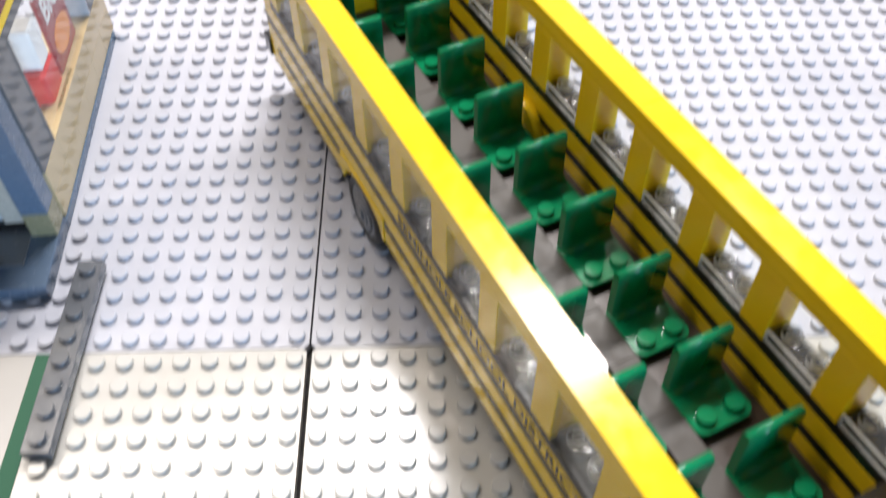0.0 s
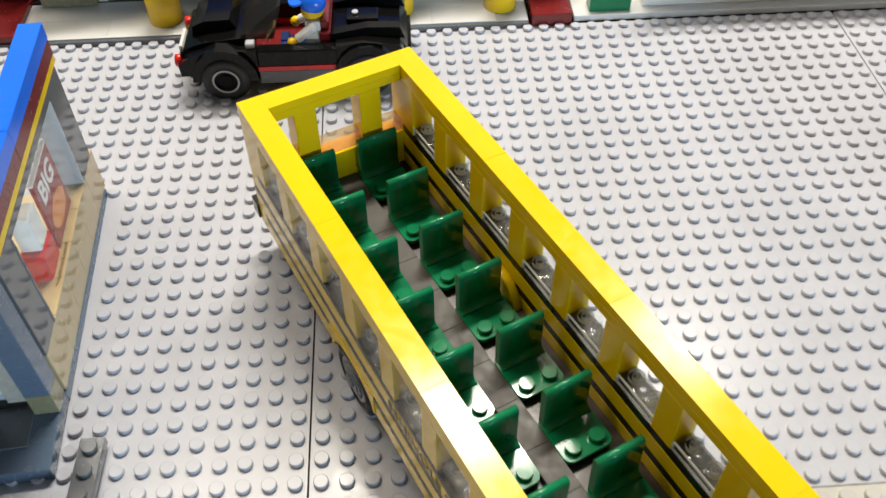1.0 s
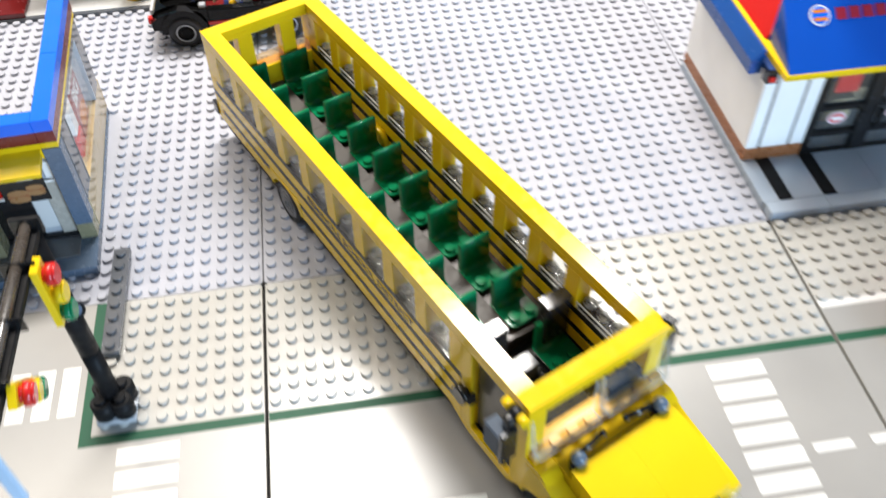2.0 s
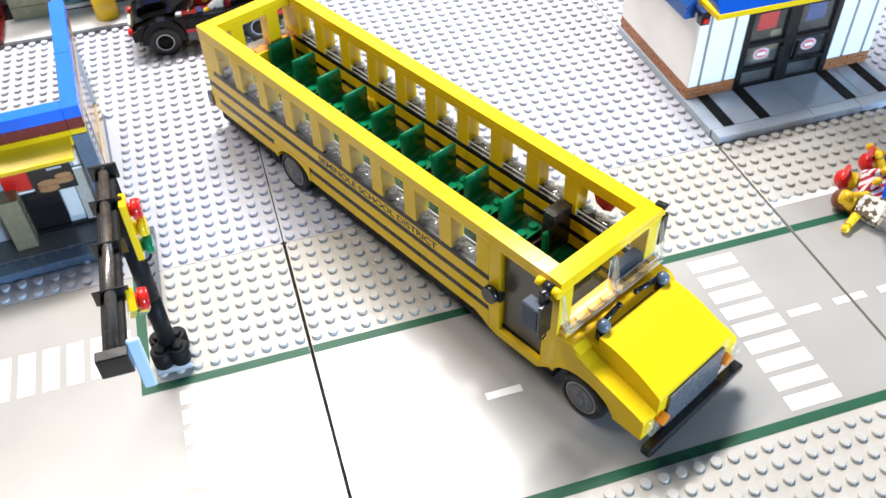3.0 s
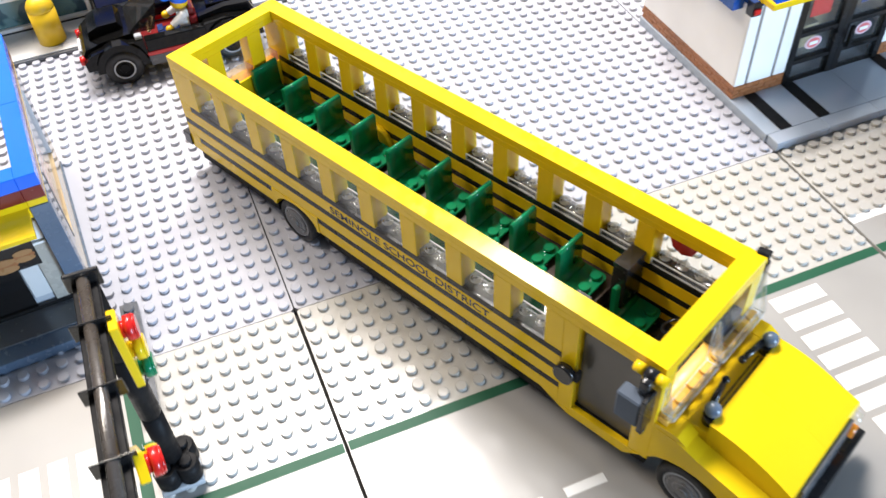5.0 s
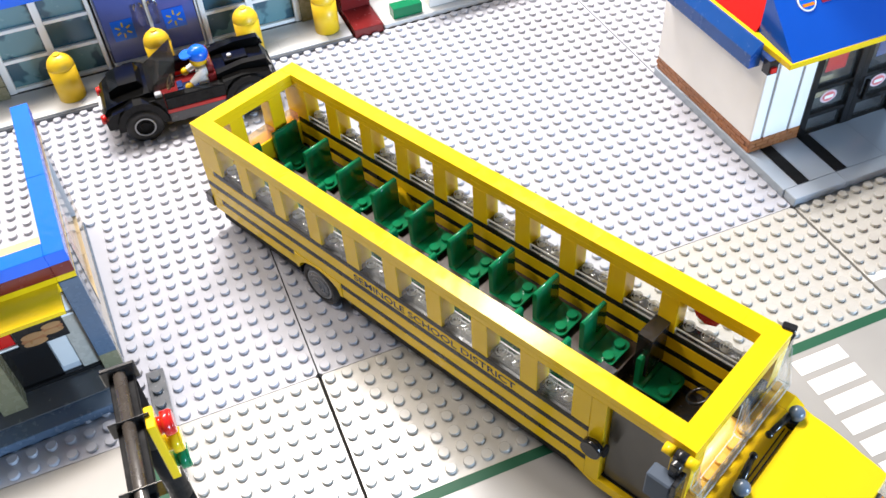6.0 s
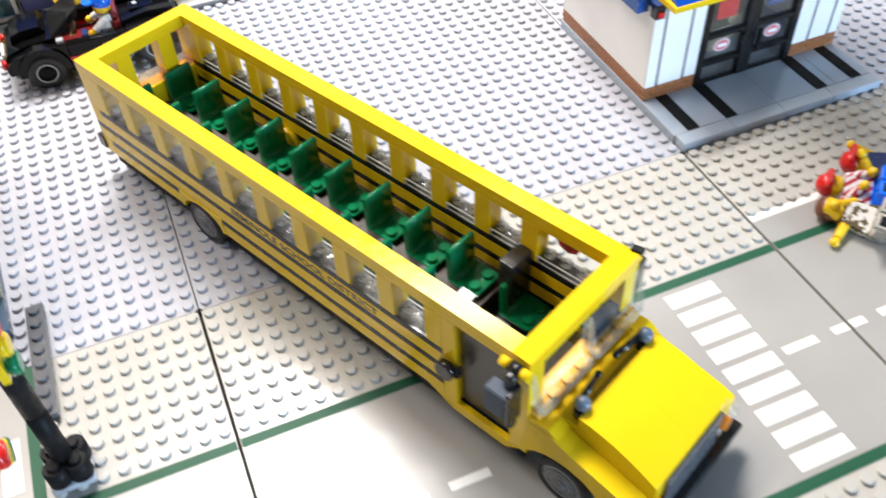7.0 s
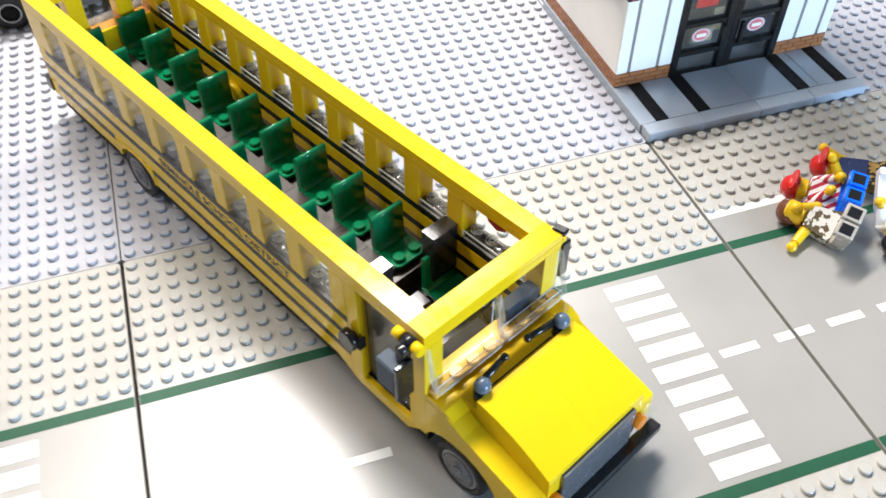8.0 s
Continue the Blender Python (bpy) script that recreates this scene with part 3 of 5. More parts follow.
# partition and dashboard
for a, b, c, top in ((10.4, -2.6, -0.6, 0.0440), (10.95, 1.4, 2.97, 0.0490)):
    pt = part("partition", block(a * ST, (a + 0.8) * ST, b * ST, c * ST, 0.0272, top), BLACK, bus, "black partition brick")
    bm = block(-0.42 * ST, 0.42 * ST, b * ST - 1e-4, c * ST + 1e-4, 0, 0.0016)
    bm.transform(Matrix.Translation(((a + 0.4) * ST, 0, top + 0.0002)) @ Matrix.Rotation(radians(2.2), 4, "Y"))
    part("partition_tile", bm, TILEBLACK, pt, "glossy black tile")
part("gear_tile", block(11.5 * ST, 12.4 * ST, -1.2 * ST, 0.6 * ST, 0.0192, 0.0262), DGREY, bus, "dark grey tile beside the driver")
bm = B()
cyl(bm, Matrix.Translation((15.2 * ST, 1.9 * ST, 0.0192)) @ Matrix.Rotation(radians(-30), 4, "Y"), 0.0012, 0.0012, 0.0125)
wheel_m = Matrix.Translation((14.4 * ST, 1.9 * ST, 0.0300)) @ Matrix.Rotation(radians(-30), 4, "Y")
arc(bm, wheel_m, 0.0045, 0.0007, 0, 360)
part("steering_wheel", bm, BLACK, bus, "black steering wheel", True)
# wheel tubs show inside
for s in (-1, 1):
    bm = B()
    cyl(bm, Matrix.Translation((-7 * ST, (s * 2.98) * ST, 0.0262)) @ Matrix.Rotation(radians(90 * s), 4, "X"), 0.0105, 0.0105, 0.0030, 24)
    part("wheel_tub", bm, YELLOW, bus, "", True)
# mirrors: a big slate one by the door, a thin black one on the far corner
mir = part("mirror", block(15.70 * ST, 16.85 * ST, -5.45 * ST, -4.70 * ST, 0.0490, 0.0618, 0.0006), MIRROR, bus, "slate grey mirror block")
part("mirror_frame", block(16.85 * ST, 17.08 * ST, -5.5 * ST, -4.62 * ST, 0.0480, 0.0650, 0.0004), BLACK, mir, "black back plate of the mirror")
for k in (15.80, 16.85):
    bm = cyl(B(), Matrix.Translation((k * ST, -4.40 * ST, 0.0684)) @ Matrix.Rotation(radians(90), 4, "Y"), 0.0020, 0.0020, 0.0036, 18)
    part("mirror_clip", bm, YELLOW, mir, "round yellow clip", True)
bm = B()
cyl(bm, Matrix.Translation((16.34 * ST, -4.40 * ST, 0.0684)) @ Matrix.Rotation(radians(90), 4, "Y"), 0.0023, 0.0023, 0.0040, 18)
box(bm, 16.40 * ST, 16.84 * ST, -5.0 * ST, -4.5 * ST, 0.0619, 0.0690, 0.0004)
part("mirror_bar", bm, BLACK, mir, "black hinge bar", True)
bm = arc(B(), Matrix.Translation((17.0 * ST, -5.1 * ST, 0.0464)) @ Matrix.Rotation(radians(90), 4, "Y"), 0.0016, 0.0004, 0, 360, 16, 6)
part("mirror_ring", bm, BLACK, mir, "small black ring", True)
mir = part("mirror", block(16.5 * ST, 17.0 * ST, 4.15 * ST, 4.75 * ST, 0.0470, 0.0640, 0.0006), BLACK, bus, "thin black mirror block")
bm = block(-0.32 * ST, 0.32 * ST, -0.0018, 0.0018, 0, 0.0022, 0.0005)
bm.transform(Matrix.Translation((16.75 * ST, 4.15 * ST, 0.0690)) @ Matrix.Rotation(radians(12), 4, "Z"))
part("mirror_clip", bm, BLACK, mir, "black clip on the rim corner")
part("mirror_arm", block(16.6 * ST, 16.9 * ST, 4.0 * ST, 4.5 * ST, 0.0620, 0.0660, 0.0003), YELLOW, mir, "yellow stub")
# folded stop paddle on the far side
bm = B()
cyl(bm, Matrix.Translation((12.9 * ST, 4.42 * ST, 0.0520)) @ Matrix.Rotation(radians(-90), 4, "X"), 0.0062, 0.0062, 0.0014, 8)
pad = part("stop_paddle", bm, RED, bus, "red eight-sided paddle")
part("paddle_arm", block(11.7 * ST, 12.4 * ST, 4 * ST, 4.75 * ST, 0.0560, 0.0625, 0.0004), BLACK, pad)

# nose
part("cowl", block(17 * ST, 18.94 * ST, -2.98 * ST, 2.98 * ST, 0.0224, 0.0397), YELLOW, bus)
for s in (-1, 1):
    y0, y1 = sorted((s * 2.99 * ST, s * 3.98 * ST))
    part("cowl_side", prism(B(), [(x * ST, z) for x, z in ((17, 0.0372), (17, 0.0397), (18.1, 0.0397), (18.6, 0.0372))], y0, y1), YELLOW, bus, "yellow cowl side block")
N = 26
hood = [(18.95, 0.0240)] + [(18.95 + 4.0 * k / N, 0.0448 - 0.0100 * (k / N) ** 1.9) for k in range(N + 1)] + [(23.0, 0.0330), (23.0, 0.0240)]
for a, b in ((-3, 0), (0, 3)):
    part("hood_slope", prism(B(), [(x * ST, z) for x, z in hood], a * ST + 2e-5, b * ST - 2e-5), YELLOW, bus, "curved yellow hood brick")
for s in (-1, 1):
    bm = B()
    ball(bm, Matrix.Translation((18.70 * ST, s * 2.42 * ST, 0.0470)), 0.0030, 18)
    base = part("wiper_ball", bm, SLATE, bus, "slate blue lever ball", True)
    bm = B()
    cyl(bm, Matrix.Translation((18.5 * ST, s * 2.2 * ST, 0.0465)) @ Matrix.Rotation(radians(90 * s), 4, "X") @ Matrix.Rotation(radians(-8), 4, "Y"), 0.0014, 0.0011, 0.0125, 12)
    ball(bm, Matrix.Translation((18.3 * ST, s * 0.7 * ST, 0.0465)), 0.0015, 10)
    cyl(bm, Matrix.Translation((18.70 * ST, s * 2.42 * ST, 0.0405)), 0.0030, 0.0030, 0.0042, 16)
    part("wiper_lever", bm, BLACK, base, "black wiper lever", True)
# thin black bars stand in for the shade in two cowl slots
for x in (18.52, 18.72):
    part("slot_shade_bar", block(x * ST, (x + 0.06) * ST, -2.0 * ST, 2.0 * ST, 0.0394, 0.0400, 0), BLACK, bus)
for s in (-4, 3):
    f = [(17, 0.0160), (17, 0.0371), (18.2, 0.0371), (19.2, 0.0340), (21, 0.0305), (22.3, 0.0280), (22.9, 0.0262), (22.95, 0.0250), (22.95, 0.0148), (21.1, 0.0148), (21.1, 0.0160)]
    f += [(19 + 2.1 * math.cos(radians(a)), 0.0140 + 0.0110 * math.sin(radians(a))) for a in range(20, 161, 20)]
    part("fender", prism(B(), [(x * ST, z) for x, z in f], s * ST, (s + 1) * ST), YELLOW, bus)
part("nose_block", block(22.2 * ST, 22.98 * ST, -2.98 * ST, 2.98 * ST, 0.0120, 0.0239), BLACK, bus)
part("grille", block(22.99 * ST, 23.2 * ST, -2.3 * ST, 2.3 * ST, 0.0118, 0.0328), DGREY, bus, "dark grey grille")
part("front_bumper", block(23.1 * ST, 23.7 * ST, -4.1 * ST, 4.1 * ST, 0.0085, 0.0128, 0.0006), BLACK, bus, "black bumper bar")
for s in (-1, 1):
    bm = B()
    cyl(bm, Matrix.Translation((22.85 * ST, s * 2.72 * ST, 0.0225)) @ Matrix.Rotation(radians(90), 4, "Y"), 0.0029, 0.0027, 0.0045)
    part("turn_lamp", bm, ORANGE, bus, "orange turn lamp", True)
    bm = B()
    cyl(bm, Matrix.Translation((22.9 * ST, s * 3.5 * ST, 0.0215)) @ Matrix.Rotation(radians(90), 4, "Y"), 0.0034, 0.0031, 0.0034, 20)
    part("headlamp", bm, RIMCLEAR, bus, "clear round headlamp", True)

# windscreen: two clear slopes over an orange-yellow studded plate
bm = block(16.40 * ST, 17.48 * ST, -3.85 * ST, 3.85 * ST, 0.0398, 0.0426)
for k in range(8):
    stud(bm, 17.26 * ST, (-3.5 + k) * ST, 0.0426, 0.0024, 0.0015)
part("dash_plate", bm, DASH, bus, "orange-yellow studded plate", True)
part("dash_block", block(16.30 * ST, 16.98 * ST, 0.8 * ST, 2.9 * ST, 0.0427, 0.0502, 0.0005), DASHSLATE, bus, "dark slate dash block")
part("dash_shelf", block(15.6 * ST, 16.38 * ST, -3.0 * ST, 0.5 * ST, 0.0360, 0.0400, 0.0003), MATTBLACK, bus, "black dash shelf")
for s in (-4, 0):
    bm = B()
    y0, y1 = s * ST + 2e-4, (s + 4) * ST - 2e-4
    face = [(17.02 * ST, TOP), (17.02 * ST, TOP - 0.0020), (17.38 * ST, 0.0462), (17.50 * ST, 0.0446), (17.70 * ST, 0.0446), (17.55 * ST, 0.0470), (17.18 * ST, TOP)]
    prism(bm, face, y0, y1)
    for ya in (y0, y1 - 0.0011):
        prism(bm, [(17.02 * ST, TOP - 0.0025), (17.02 * ST, 0.0446), (17.55 * ST, 0.0446), (17.38 * ST, 0.0470)], ya, ya + 0.0011)
    ws = part("windscreen", bm, SCREEN, bus, "clear sloped windscreen")
    ws.visible_shadow = False
    bm = B()
    for ya in (y0, y1 - 0.0012):
        prism(bm, [(17.00 * ST, TOP - 0.0004), (17.20 * ST, TOP - 0.0004), (17.70 * ST, 0.0450), (17.50 * ST, 0.0450)], ya, ya + 0.0012)
    box(bm, 17.48 * ST, 17.74 * ST, y0 + 0.0012, y1 - 0.0012, 0.0440, 0.0458, 0.0003)
    edge = part("windscreen_edge", bm, RIMCLEAR, ws, "thick clear rim of the windscreen")
    edge.visible_shadow = False
    # thin white bars paint the glints on the clear foot
    bm = B()
    for x, z in ((17.12, 0.0462), (17.46, 0.0458), (17.66, 0.0438)):
        box(bm, x * ST, x * ST + 0.00035, y0 + 0.0014, y1 - 0.0014, z, z + 0.0004, 0.0001)
    for y in (y0 + 0.0014, y1 - 0.0018):
        box(bm, 17.12 * ST, 17.64 * ST, y, y + 0.0004, 0.0452, 0.0458, 0.0001)
        box(bm, 17.05 * ST, 17.09 * ST, y, y + 0.0004, 0.0458, TOP - 0.0006, 0.0001)
    line = part("screen_foot_glint", bm, EDGEGLINT, ws, "painted white glints on the edges of the clear foot")
    line.visible_shadow = False

SIDE_WORDS = [("SEMINOLE SCHOOL DISTRICT", -3.6, 7.75)]
for words, a, b in SIDE_WORDS:
    cu = bpy.data.curves.new("lettering", "FONT")
    cu.body, cu.size, cu.extrude, cu.offset = words, 0.0054, 0.00005, 0.00006
    me_ob = new("lettering_source", cu)
    dg = bpy.context.evaluated_depsgraph_get()
    me = bpy.data.meshes.new_from_object(me_ob.evaluated_get(dg))
    bpy.data.objects.remove(me_ob)
    wide = max(v.co.x for v in me.vertices)
    k = (b - a) * ST / wide
    for v in me.vertices:
        v.co.x *= k
    me.materials.clear()
    me.materials.append(BLACK)
    ob = new("lettering", me)
    ob.parent = bus
    ob.matrix_basis = Matrix.Translation((a * ST, -4 * ST - 0.00008, 0.0365)) @ Matrix.Rotation(radians(90), 4, "X")
    tagged(ob, "black printed words on the bus side")


# ---- burger shop with a blue roof ----
shop = thing("burger_shop", Matrix.Translation((32 * ST, 0, 0)), "white toy-brick burger shop with blue roof and black glass doors", "building")
slab = part("base_slab", block(-0.1 * ST, 16 * ST, 1 * ST, 16.5 * ST, 0.0001, 0.0054), SLAB, shop, "smooth grey-blue base slab")
SLABZ = 0.0056
for k in range(4):
    part("edge_tile", block(4 * k * ST + 2e-5, 4 * (k + 1) * ST - 2e-5, -0.08 * ST, 1 * ST - 6e-5, 0.0001, SLABZ, 0.0004), SLAB, slab)
for a, b in ((1, 4), (5, 8), (8, 11), (13, 15)):
    part("floor_tile", block(a * ST + 6e-5 + (1 * ST if a in (1,) else 0), b * ST - 6e-5, 1 * ST, 5 * ST, SLABZ - 0.0002, SLABZ, 0.0001), SLAB, slab)
for a in (1, 4, 11.4, 14.3):
    part("black_tile", block(a * ST + 6e-5, (a + 0.9) * ST - 6e-5, 1 * ST + 6e-5, 5 * ST, SLABZ - 0.0002, SLABZ + 0.0003, 0.0001), MATTBLACK, slab, "long black tile")
# brown course of small bricks over dark joints
course = part("brick_course", block(0.0003, 1 * ST, 5.1 * ST, 16.4 * ST, PL, 0.0134, 0), JOINT, shop, "dark brick joints")
for a, b in ((1.0, 3.98), (12.02, 15.97)):
    part("brick_course", block(a * ST, b * ST, 5.04 * ST, 6 * ST, PL, 0.0134, 0), JOINT, shop, "dark brick joints")
for row in range(3):
    z0 = 0.0056 + 0.0026 * row
    for k in range(12):
        y0, y1 = 5 + k + (0.5 if row % 2 else 0), 6 + k + (0.5 if row % 2 else 0)
        y1 = min(y1, 16.4)
        part("brick", block(-0.0001, 0.0006, y0 * ST + 2.2e-4, y1 * ST - 2.2e-4, z0 + 1.4e-4, z0 + 0.0026 - 1.4e-4, 0.0001), BROWN, course)
    for a, b in ((0, 4), (12, 16)):
        x = a - (0.5 if row % 2 else 0)
        while x < b:
            x0, x1 = max(x, a), min(x + 1, b)
            part("brick", block(x0 * ST + 2.2e-4, x1 * ST - 2.2e-4, 5 * ST - 1e-4, 5.06 * ST, z0 + 1.4e-4, z0 + 0.0026 - 1.4e-4, 0.0001), BROWN, course)
            x += 1
# white ribbed walls, the shade in the grooves painted as grey strips
part("wall_panel", block(0, 1 * ST, 5.13 * ST, 16.4 * ST, 0.0135, 0.0610, 0.0001), WHITE, shop)
for a, b in ((1, 4), (12, 16)):
    part("wall_panel", block(a * ST, b * ST, 5.12 * ST, 6 * ST, 0.0135, 0.0610, 0.0001), WHITE, shop)
for a, b in ((0.0, 0.80), (1.0, 2.86), (3.06, 4.0), (12.0, 13.30), (13.5, 15.05), (15.25, 16)):
    part("rib_panel", block(a * ST + 1e-5, b * ST, 5 * ST, 5.12 * ST, 0.0135, 0.0610, 0.0003), WHITE, shop)
for x in (0.90, 2.96, 13.40, 15.15):
    part("groove_shade_strip", block((x - 0.17) * ST, (x + 0.17) * ST, 5.09 * ST, 5.115 * ST, 0.0135, 0.0610, 0), GROOVESHADE, shop, "grey strip painting the shade of a groove")
part("wall_panel", block(15 * ST, 16 * ST, 6 * ST, 16.4 * ST, PL, 0.0610), WHITE, shop)
part("wall_panel", block(1 * ST, 15 * ST, 15.4 * ST, 16.4 * ST, PL, 0.0610), WHITE, shop)
# double doors: black frames, three panes each
for d, (a, b) in enumerate(((4.0, 8.0), (8.0, 12.0))):
    door = part("door", block(a * ST, (a + 0.5) * ST, 4.9 * ST, 5.5 * ST, PL, 0.0610, 0.0003), GLOSSBLACK, shop, "black framed glass door")
    part("door_frame", block((b - 0.5) * ST, b * ST, 4.9 * ST, 5.5 * ST, PL, 0.0610, 0.0003), BLACK, door)
    for z0, z1 in ((PL, 0.0062), (0.0165, 0.0195), (0.0335, 0.0365), (0.0560, 0.0610)):
        part("door_rail", block((a + 0.5) * ST, (b - 0.5) * ST, 4.95 * ST, 5.45 * ST, z0, z1, 0.0003), GLOSSBLACK, door)
    for z0, z1 in ((0.0062, 0.0165), (0.0195, 0.0335), (0.0365, 0.0560)):
        p = part("door_pane", block((a + 0.5) * ST, (b - 0.5) * ST, 5.15 * ST, 5.3 * ST, z0, z1, 0), DOORPANE, door, "clear door pane")
        p.visible_shadow = False
    cx = a + (1.9 if d == 0 else 2.0)
    bm = B()
    cyl(bm, Matrix.Translation((cx * ST, 5.14 * ST, 0.0275)) @ Matrix.Rotation(radians(90), 4, "X") @ Matrix.Diagonal((1.15, 0.85, 1, 1)), 0.0046, 0.0046, 0.0002, 24)
    part("door_sticker", bm, STICKER, door, "round pale pink sticker")
    bm = B()
    cyl(bm, Matrix.Translation((cx * ST, 5.11 * ST, 0.0275)) @ Matrix.Rotation(radians(90), 4, "X") @ Matrix.Diagonal((1.15, 0.85, 1, 1)), 0.0034, 0.0034, 0.0002, 24)
    part("sticker_disc", bm, PINKCLEAR, door, "red sticker centre")
    part("sticker_bar", block((cx - 0.35) * ST, (cx + 0.35) * ST, 5.06 * ST, 5.08 * ST, 0.0265, 0.0285, 0), WHITE, door)
    part("door_handle", block((b - 0.85) * ST if d == 0 else (a + 0.55) * ST, (b - 0.6) * ST if d == 0 else (a + 0.8) * ST, 4.6 * ST, 4.9 * ST, 0.0200, 0.0330, 0.0003), BLACK, door)
for x, mat in ((5.2, RED), (9.3, DBLUE)):
    part("pane_poster", block(x * ST, (x + 1.6) * ST, 5.34 * ST, 5.40 * ST, 0.0430, 0.0540, 0), mat, shop, "printed poster inside the door")
part("inner_floor", block(1 * ST, 15 * ST, 6 * ST, 15.4 * ST, PL, PL + 0.0010), TAN, shop)
part("counter", block(5 * ST, 9 * ST, 8 * ST, 10 * ST, PL + 0.0010, 0.0200), TAN, shop, "tan counter inside")
part("counter", block(9.5 * ST, 12 * ST, 9 * ST, 11 * ST, PL + 0.0010, 0.0200), TAN, shop, "tan counter inside")
# wall ledge along the side, upper band and roof
part("side_awning", prism(B(), [(-0.8 * ST, 0.0575), (-0.8 * ST, 0.0650), (-0.15 * ST, 0.0705), (0, 0.0705), (0, 0.0575)], 5.9 * ST, 16 * ST), AWNBLUE, shop, "dark blue side awning")
part("upper_band", block(0, 16 * ST, 5 * ST, 17 * ST, 0.0610, 0.0642), DBLUE, shop)
part("awning_end", block(-0.02 * ST, 0.7 * ST, 4.95 * ST, 5.6 * ST, 0.0560, 0.0640), BLACK, shop)
part("awning_clip", block(0.1 * ST, 0.5 * ST, 4.8 * ST, 4.95 * ST, 0.0575, 0.0605), RED, shop)
part("roof_trim", block(0.4 * ST, 16.4 * ST, 3.7 * ST, 4.7 * ST, 0.0642, 0.0674), YELLOW, shop, "yellow roof trim")
part("roof_trim", block(0.4 * ST, 1.4 * ST, 4.7 * ST, 17 * ST, 0.0642, 0.0674), YELLOW, shop, "yellow roof trim")
part("roof_plate", block(1.4 * ST, 16.4 * ST, 4.7 * ST, 17 * ST, 0.0642, 0.0674), DBLUE, shop)
# blue front slope, its side cheek, red side slope and studded top
bm = B()
v = [bm.verts.new((x * ST, y * ST, z)) for x, y, z in (
    (0.6, 3.8, 0.0674), (16.3, 3.8, 0.0674), (16.3, 7.6, 0.0920), (1.0, 7.6, 0.0920), (0.95, 7.6, 0.0674), (16.3, 7.6, 0.0674), (0.75, 5.0, 0.0752))]
for f in ((0, 1, 2, 3, 6), (0, 6, 4), (6, 3, 4), (3, 2, 5, 4), (1, 5, 2), (0, 4, 5, 1)):
    bm.faces.new([v[i] for i in f])
bmesh.ops.recalc_face_normals(bm, faces=bm.faces)
roof = part("roof_slope", bm, ROOFBLUE, shop, "bright blue front roof slope")
part("roof_slope", prism(B(), [(0.7 * ST, 0.0674), (2.2 * ST, 0.0860), (3.0 * ST, 0.0860), (3.0 * ST, 0.0674)], 7.65 * ST, 17 * ST), RED, shop, "red side roof slope")
bm = block(3.0 * ST, 16 * ST, 7.65 * ST, 17 * ST, 0.0674, 0.0840)
part("roof_deck", bm, LGREY, shop)
# unseen block, added to throw shade over the slab and the ground in front
part("unseen_shade_block", block(4.0 * ST, 15.8 * ST, 8.6 * ST, 16.5 * ST, 0.0840, 0.2300, 0.0004), WHITE, shop)
# emblem and bars on the front slope
tilt = Matrix.Translation((3.05 * ST, 6.45 * ST, 0.0848)) @ Matrix.Rotation(math.atan2(0.0246, 3.8 * ST), 4, "X")
bm = B()
cyl(bm, tilt, 0.0052, 0.0052, 0.0005, 28)
part("emblem", bm, WHITE, roof, "round white emblem")
bm = B()
cyl(bm, tilt @ Matrix.Translation((0, 0, 0.0005)), 0.0044, 0.0044, 0.0002, 28)
part("emblem_disc", bm, BLUE, shop)
bm = B()
box(bm, -0.0034, 0.0034, 0.0012, 0.0028, 0.0007, 0.0010, 0)
box(bm, -0.0034, 0.0034, -0.0028, -0.0012, 0.0007, 0.0010, 0)
bm.transform(tilt)
part("emblem_bars", bm, ORANGE, shop)
for k in range(5):
    bm = box(B(), 0.0085 + 0.0068 * k, 0.0138 + 0.0068 * k, -0.0028, 0.0030, 0, 0.0004, 0)
    bm.transform(tilt)
    part("sign_bar", bm, SIGNRED, shop, "plain red bar on the roof")

# ---- drive-in with a blue parapet, open at its back ----
house = thing("drive_in", Matrix.Translation((-10 * ST, 5 * ST, 0)) @ Matrix.Rotation(radians(3.6), 4, "Z") @ Matrix.Translation((0, -5 * ST, 0)), "grey toy-brick drive-in, blue parapet, burger poster, open roof", "building")
part("base_slab", block(-16 * ST, 0, 2.4 * ST, 6 * ST, 0.0001, 0.0058, 0.0003), SLATE, house, "slate blue front slab")
part("base_slab", block(-16 * ST, 0.02 * ST, 6 * ST, 18.5 * ST, 0.0001, PL), SLATE, house)
part("front_step", block(-16 * ST, -1.0 * ST, 3.5 * ST, 5.6 * ST, 0.0058, 0.0066, 0.0002), DGREY, house, "dark grey smooth step")
for r in range(2):
    for k in range(6):
        part("tan_brick", block(-1.0 * ST, -0.05 * ST, (6.3 + 2.08 * k) * ST + 3e-5, (6.3 + 2.08 * (k + 1)) * ST - 3e-5, PL + BR * r, PL + BR * (r + 1), 0.00015), TANGLOSS, house)
WALLZ0, WALLZ1 = 0.0224, 0.0640
for a, b, z0, z1 in ((6.3, 8.0, WALLZ0, WALLZ1), (16.4, 18.4, WALLZ0, WALLZ1), (8.0, 16.4, 0.0608, WALLZ1)):
    part("wall_panel", block(-1.0 * ST, -0.05 * ST, a * ST, b * ST, z0, z1, 0.0001), GREYGLOSS, house, "glossy grey wall panel")
win = part("window_frame", block(-1.0 * ST, -0.02 * ST, 8.0 * ST, 8.15 * ST, WALLZ0, 0.0608), GREYGLOSS, house)
part("window_edge", block(-1.0 * ST, -0.02 * ST, 16.3 * ST, 16.4 * ST, WALLZ0, 0.0608), LGREY, win)
